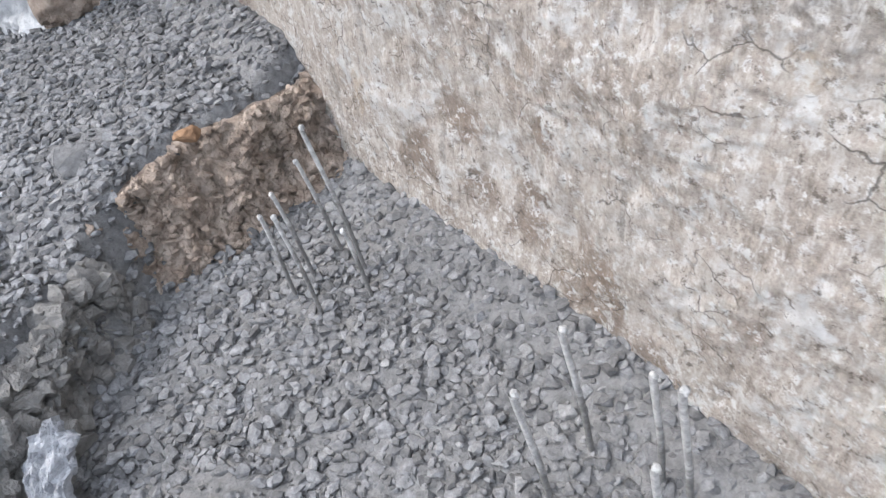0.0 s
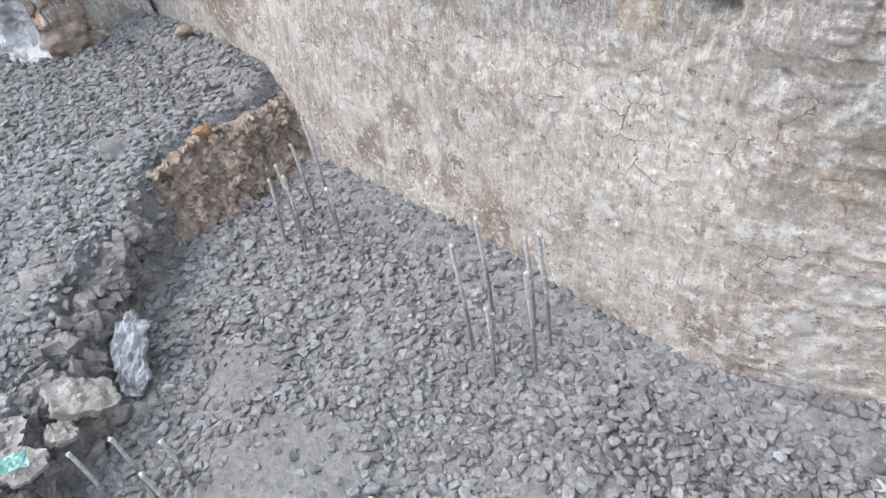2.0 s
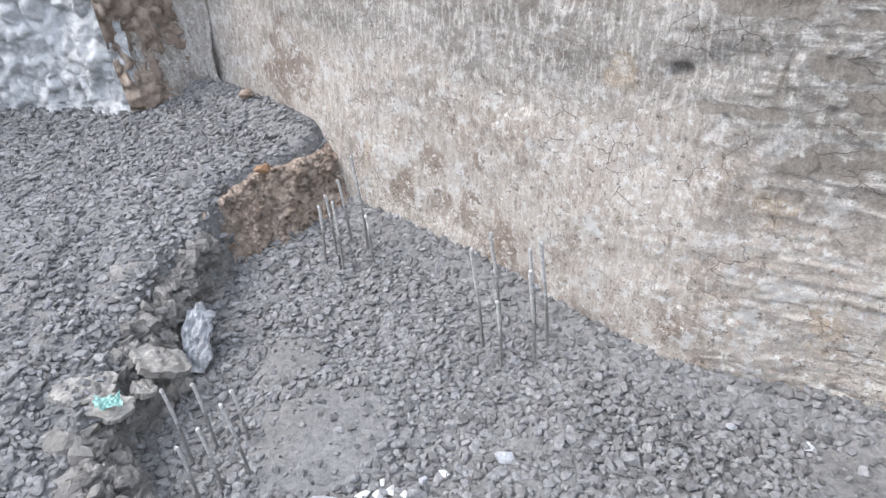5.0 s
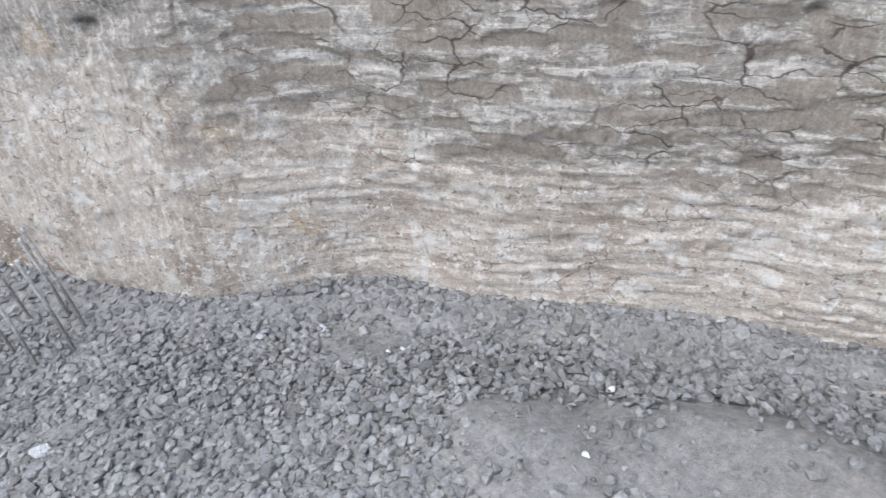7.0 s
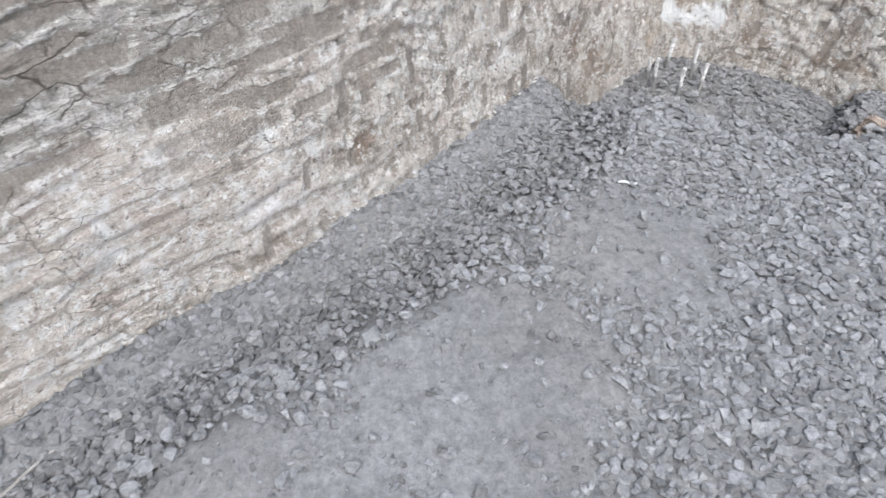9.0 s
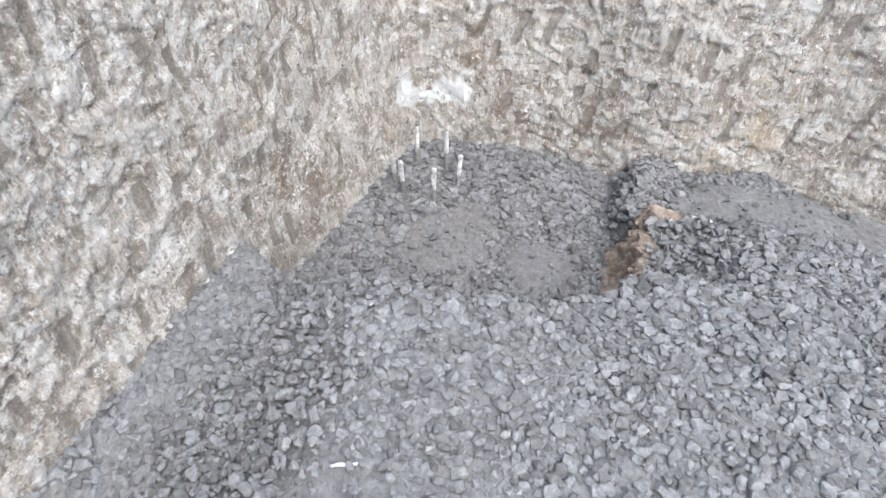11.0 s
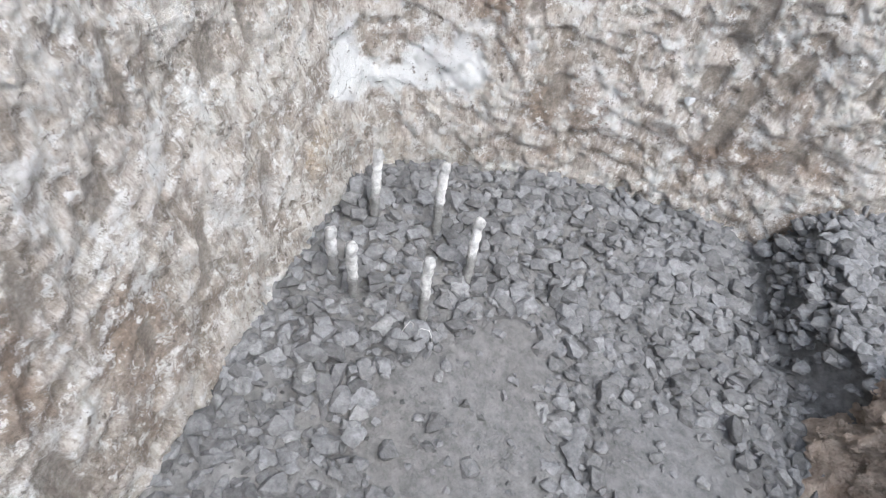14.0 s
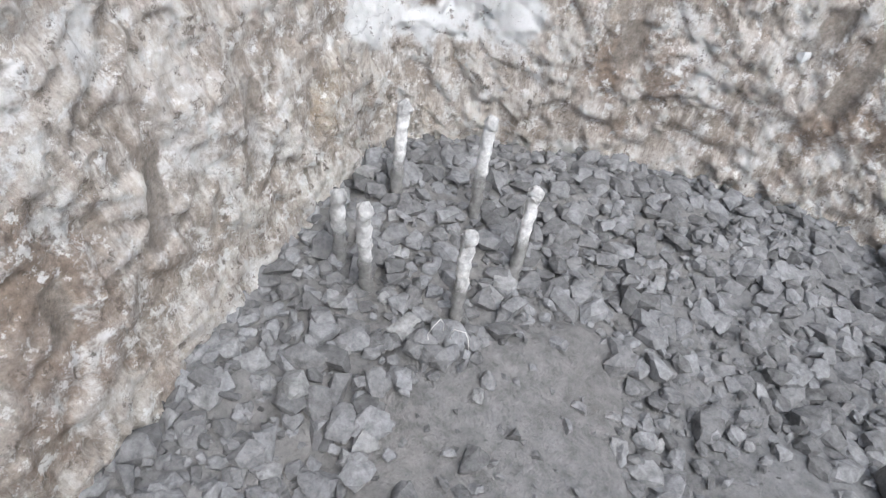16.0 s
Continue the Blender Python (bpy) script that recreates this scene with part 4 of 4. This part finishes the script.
def crumpled_rag(x, y, z, r):
    """A torn scrap of plastic, crumpled into folds."""
    bm = bmesh.new()
    bmesh.ops.create_grid(bm, x_segments=26, y_segments=18, size=1.0)
    for v in bm.verts:
        p = v.co.copy()
        edge = 1 + 0.35 * noise.noise(p * 1.6)
        h = 0.55 * abs(noise.noise(p * 1.9 + Vector((3, 1, 0)))) + 0.25 * noise.noise(p * 4.5)
        v.co = Vector((p.x * edge * r, p.y * edge * r * 0.62 + 0.35 * r * p.x * p.x, 0.9 * h * r))
    bmesh.ops.solidify(bm, geom=bm.faces, thickness=0.0015)
    ob = part("plastic_rag", bm, M_TEAL)
    ob.matrix_world = pose(x, y, z, 8, 14, 25)
    return tagged(ob, "torn crumpled teal plastic rag on a stone", "rag")


crumpled_rag(-1.41, 0.49, 0.452, 0.045)


def bent_wire(x, y, z, turn, h):
    """A short loop of binding wire stuck in the clay."""
    data = bpy.data.curves.new("binding_wire", "CURVE")
    data.dimensions, data.bevel_depth, data.bevel_resolution = "3D", 0.0008, 2
    sp = data.splines.new("POLY")
    pts = ((0, 0, -0.01), (0.004, 0.002, h * 0.6), (0.012, 0.0, h), (0.03, 0.004, h * 0.96), (0.036, 0.0, h * 0.4), (0.034, 0.004, -0.01))
    sp.points.add(len(pts) - 1)
    for q, p in zip(sp.points, pts):
        q.co = (*p, 1)
    data.materials.append(M_WIRE)
    me = bpy.data.meshes.new_from_object(new("binding_wire_curve", data))
    bpy.data.objects.remove(bpy.data.objects["binding_wire_curve"])
    ob = new("binding_wire", me)
    ob.matrix_world = pose(x, y, z, 0, 0, turn)
    return tagged(ob, "thin bent loop of shiny binding wire in the clay", "wire")


bent_wire(4.60, -4.31, -0.165, 100, 0.035)
bent_wire(4.55, -4.33, -0.165, 30, 0.030)


def straw(x, y, turn, length, r, material, label, name):
    """A thin bent stick lying on the ground."""
    bm = bmesh.new()
    n, rings = 6, 14
    rows = []
    for i in range(rings + 1):
        t = i / rings - 0.5
        c = Vector((t * length, 0.03 * length * math.sin(5 * t), 0.004 * math.sin(9 * t)))
        q = r * (1 - 0.5 * abs(t))
        rows.append([bm.verts.new(c + Vector((0, q * math.cos(a * math.tau / n), q * math.sin(a * math.tau / n)))) for a in range(n)])
    for a, b in zip(rows, rows[1:]):
        for k in range(n):
            bm.faces.new((a[k], a[(k + 1) % n], b[(k + 1) % n], b[k]))
    bm.faces.new(rows[0][::-1])
    bm.faces.new(rows[-1])
    ob = part(name, bm, material, smooth=True)
    ob.matrix_world = pose(x, y, ground_at(np.array([x]), np.array([y]))[0] + 0.008, 0, 0, turn)
    return tagged(ob, label, "stick")


straw(2.28, -1.35, -48, 0.42, 0.006, M_SLAB, "pale thin stick lying along the ditch", "stick")
straw(3.09, -3.40, 65, 0.07, 0.006, M_WHITE, "white splinter lying on the mud", "splinter")


# ---- lumps stuck on the faces ----
def verts_face(v):
    """Small shifts that keep the pattern running over a lump."""
    return np.stack([0.5 * (v[:, 0] - v[:, 1]) % 0.05, v[:, 2] % 0.05, 0 * v[:, 0]], -1)


def soil_lumps(name, source, count, lo, hi, material, label, seed, zmin=-1.0, pick=None):
    """Broken clods sitting in the torn surface of a bank or face."""
    r = np.random.default_rng(seed)
    co = np.empty(len(source.data.vertices) * 3, np.float32)
    source.data.vertices.foreach_get("co", co)
    co = co.reshape(-1, 3)
    nv = np.empty(len(source.data.vertices) * 3, np.float32)
    source.data.vertices.foreach_get("normal", nv)
    nv = nv.reshape(-1, 3)
    ok = co[:, 2] > zmin
    if pick is not None:
        ok &= pick(co)
    who = r.choice(np.flatnonzero(ok), count, replace=False)
    size = r.uniform(0, 1, count) ** 2.2 * (hi - lo) + lo
    rot, kind = turns(count, 0.9), r.integers(0, len(SHAPES), count)
    verts, faces, base, owner = [], [], 0, []
    for i in range(count):
        v, f = SHAPES[kind[i]]
        owner += [who[i]] * len(v)
        verts.append((rot[i] @ v.T).T * size[i] + co[who[i]] + nv[who[i]] * size[i] * 0.05)
        faces.append(f + base)
        base += len(v)
    ob = new(name, from_arrays(name, np.vstack(verts), np.vstack(faces), material))
    if source.name in MASKS:
        lay_masks(ob.data, {key: a[owner] + (0.3 * verts_face(np.vstack(verts)) if key == "face" else 0) for key, a in MASKS[source.name].items()})
    return tagged(ob, label, "soil", kind="stuff")


soil_lumps("soil_crumbs", bank_shelf, 1700, 0.005, 0.038, M_SOIL, "rusty brown soil crumbs in the torn shelf face", 3, 0.15)
soil_lumps("earth_crumbs", bank_side, 2400, 0.006, 0.065, M_EARTH, "dark soil crumbs in the torn bank", 4, 0.15)
soil_lumps("mound_crumbs", bank_corner, 800, 0.004, 0.022, M_SOIL, "brown soil crumbs in the mound's face", 5, -0.2)
soil_lumps("face_flakes", bpy.data.objects["wall_cut"], 2600, 0.003, 0.011, M_WALL, "loose clay flakes on the cut face", 6, -0.15,
           lambda c: (c[:, 2] < 1.5) & (c[:, 0] > 3.0) & (MASKS["wall_cut"]["smear"] < 0.2))
WALL_CLODS = ((4.915, -3.97, 0.22, 0.045, M_TAN), (4.86, -3.86, 0.05, 0.03, M_TAN), (5.06, -4.16, 0.33, 0.035, M_TAN), (5.10, -4.92, 0.27, 0.030, M_TAN), (4.66, -3.62, 0.12, 0.04, M_TAN))
for i, (x, y, z, r, m) in enumerate(WALL_CLODS):
    rock(x, y, z, (r, r * 0.8, r * 1.2), (20, 10, 60 * i), m, "tan clod stuck in the cut clay face", "clod", "soil_clod", 80 + i, 0.5)
rock(4.70, -5.14, 0.13, (0.018, 0.015, 0.018), (0, 0, 0), M_WHITE, "white pebble stuck in the cut clay face", "stone", "pebble", 90)
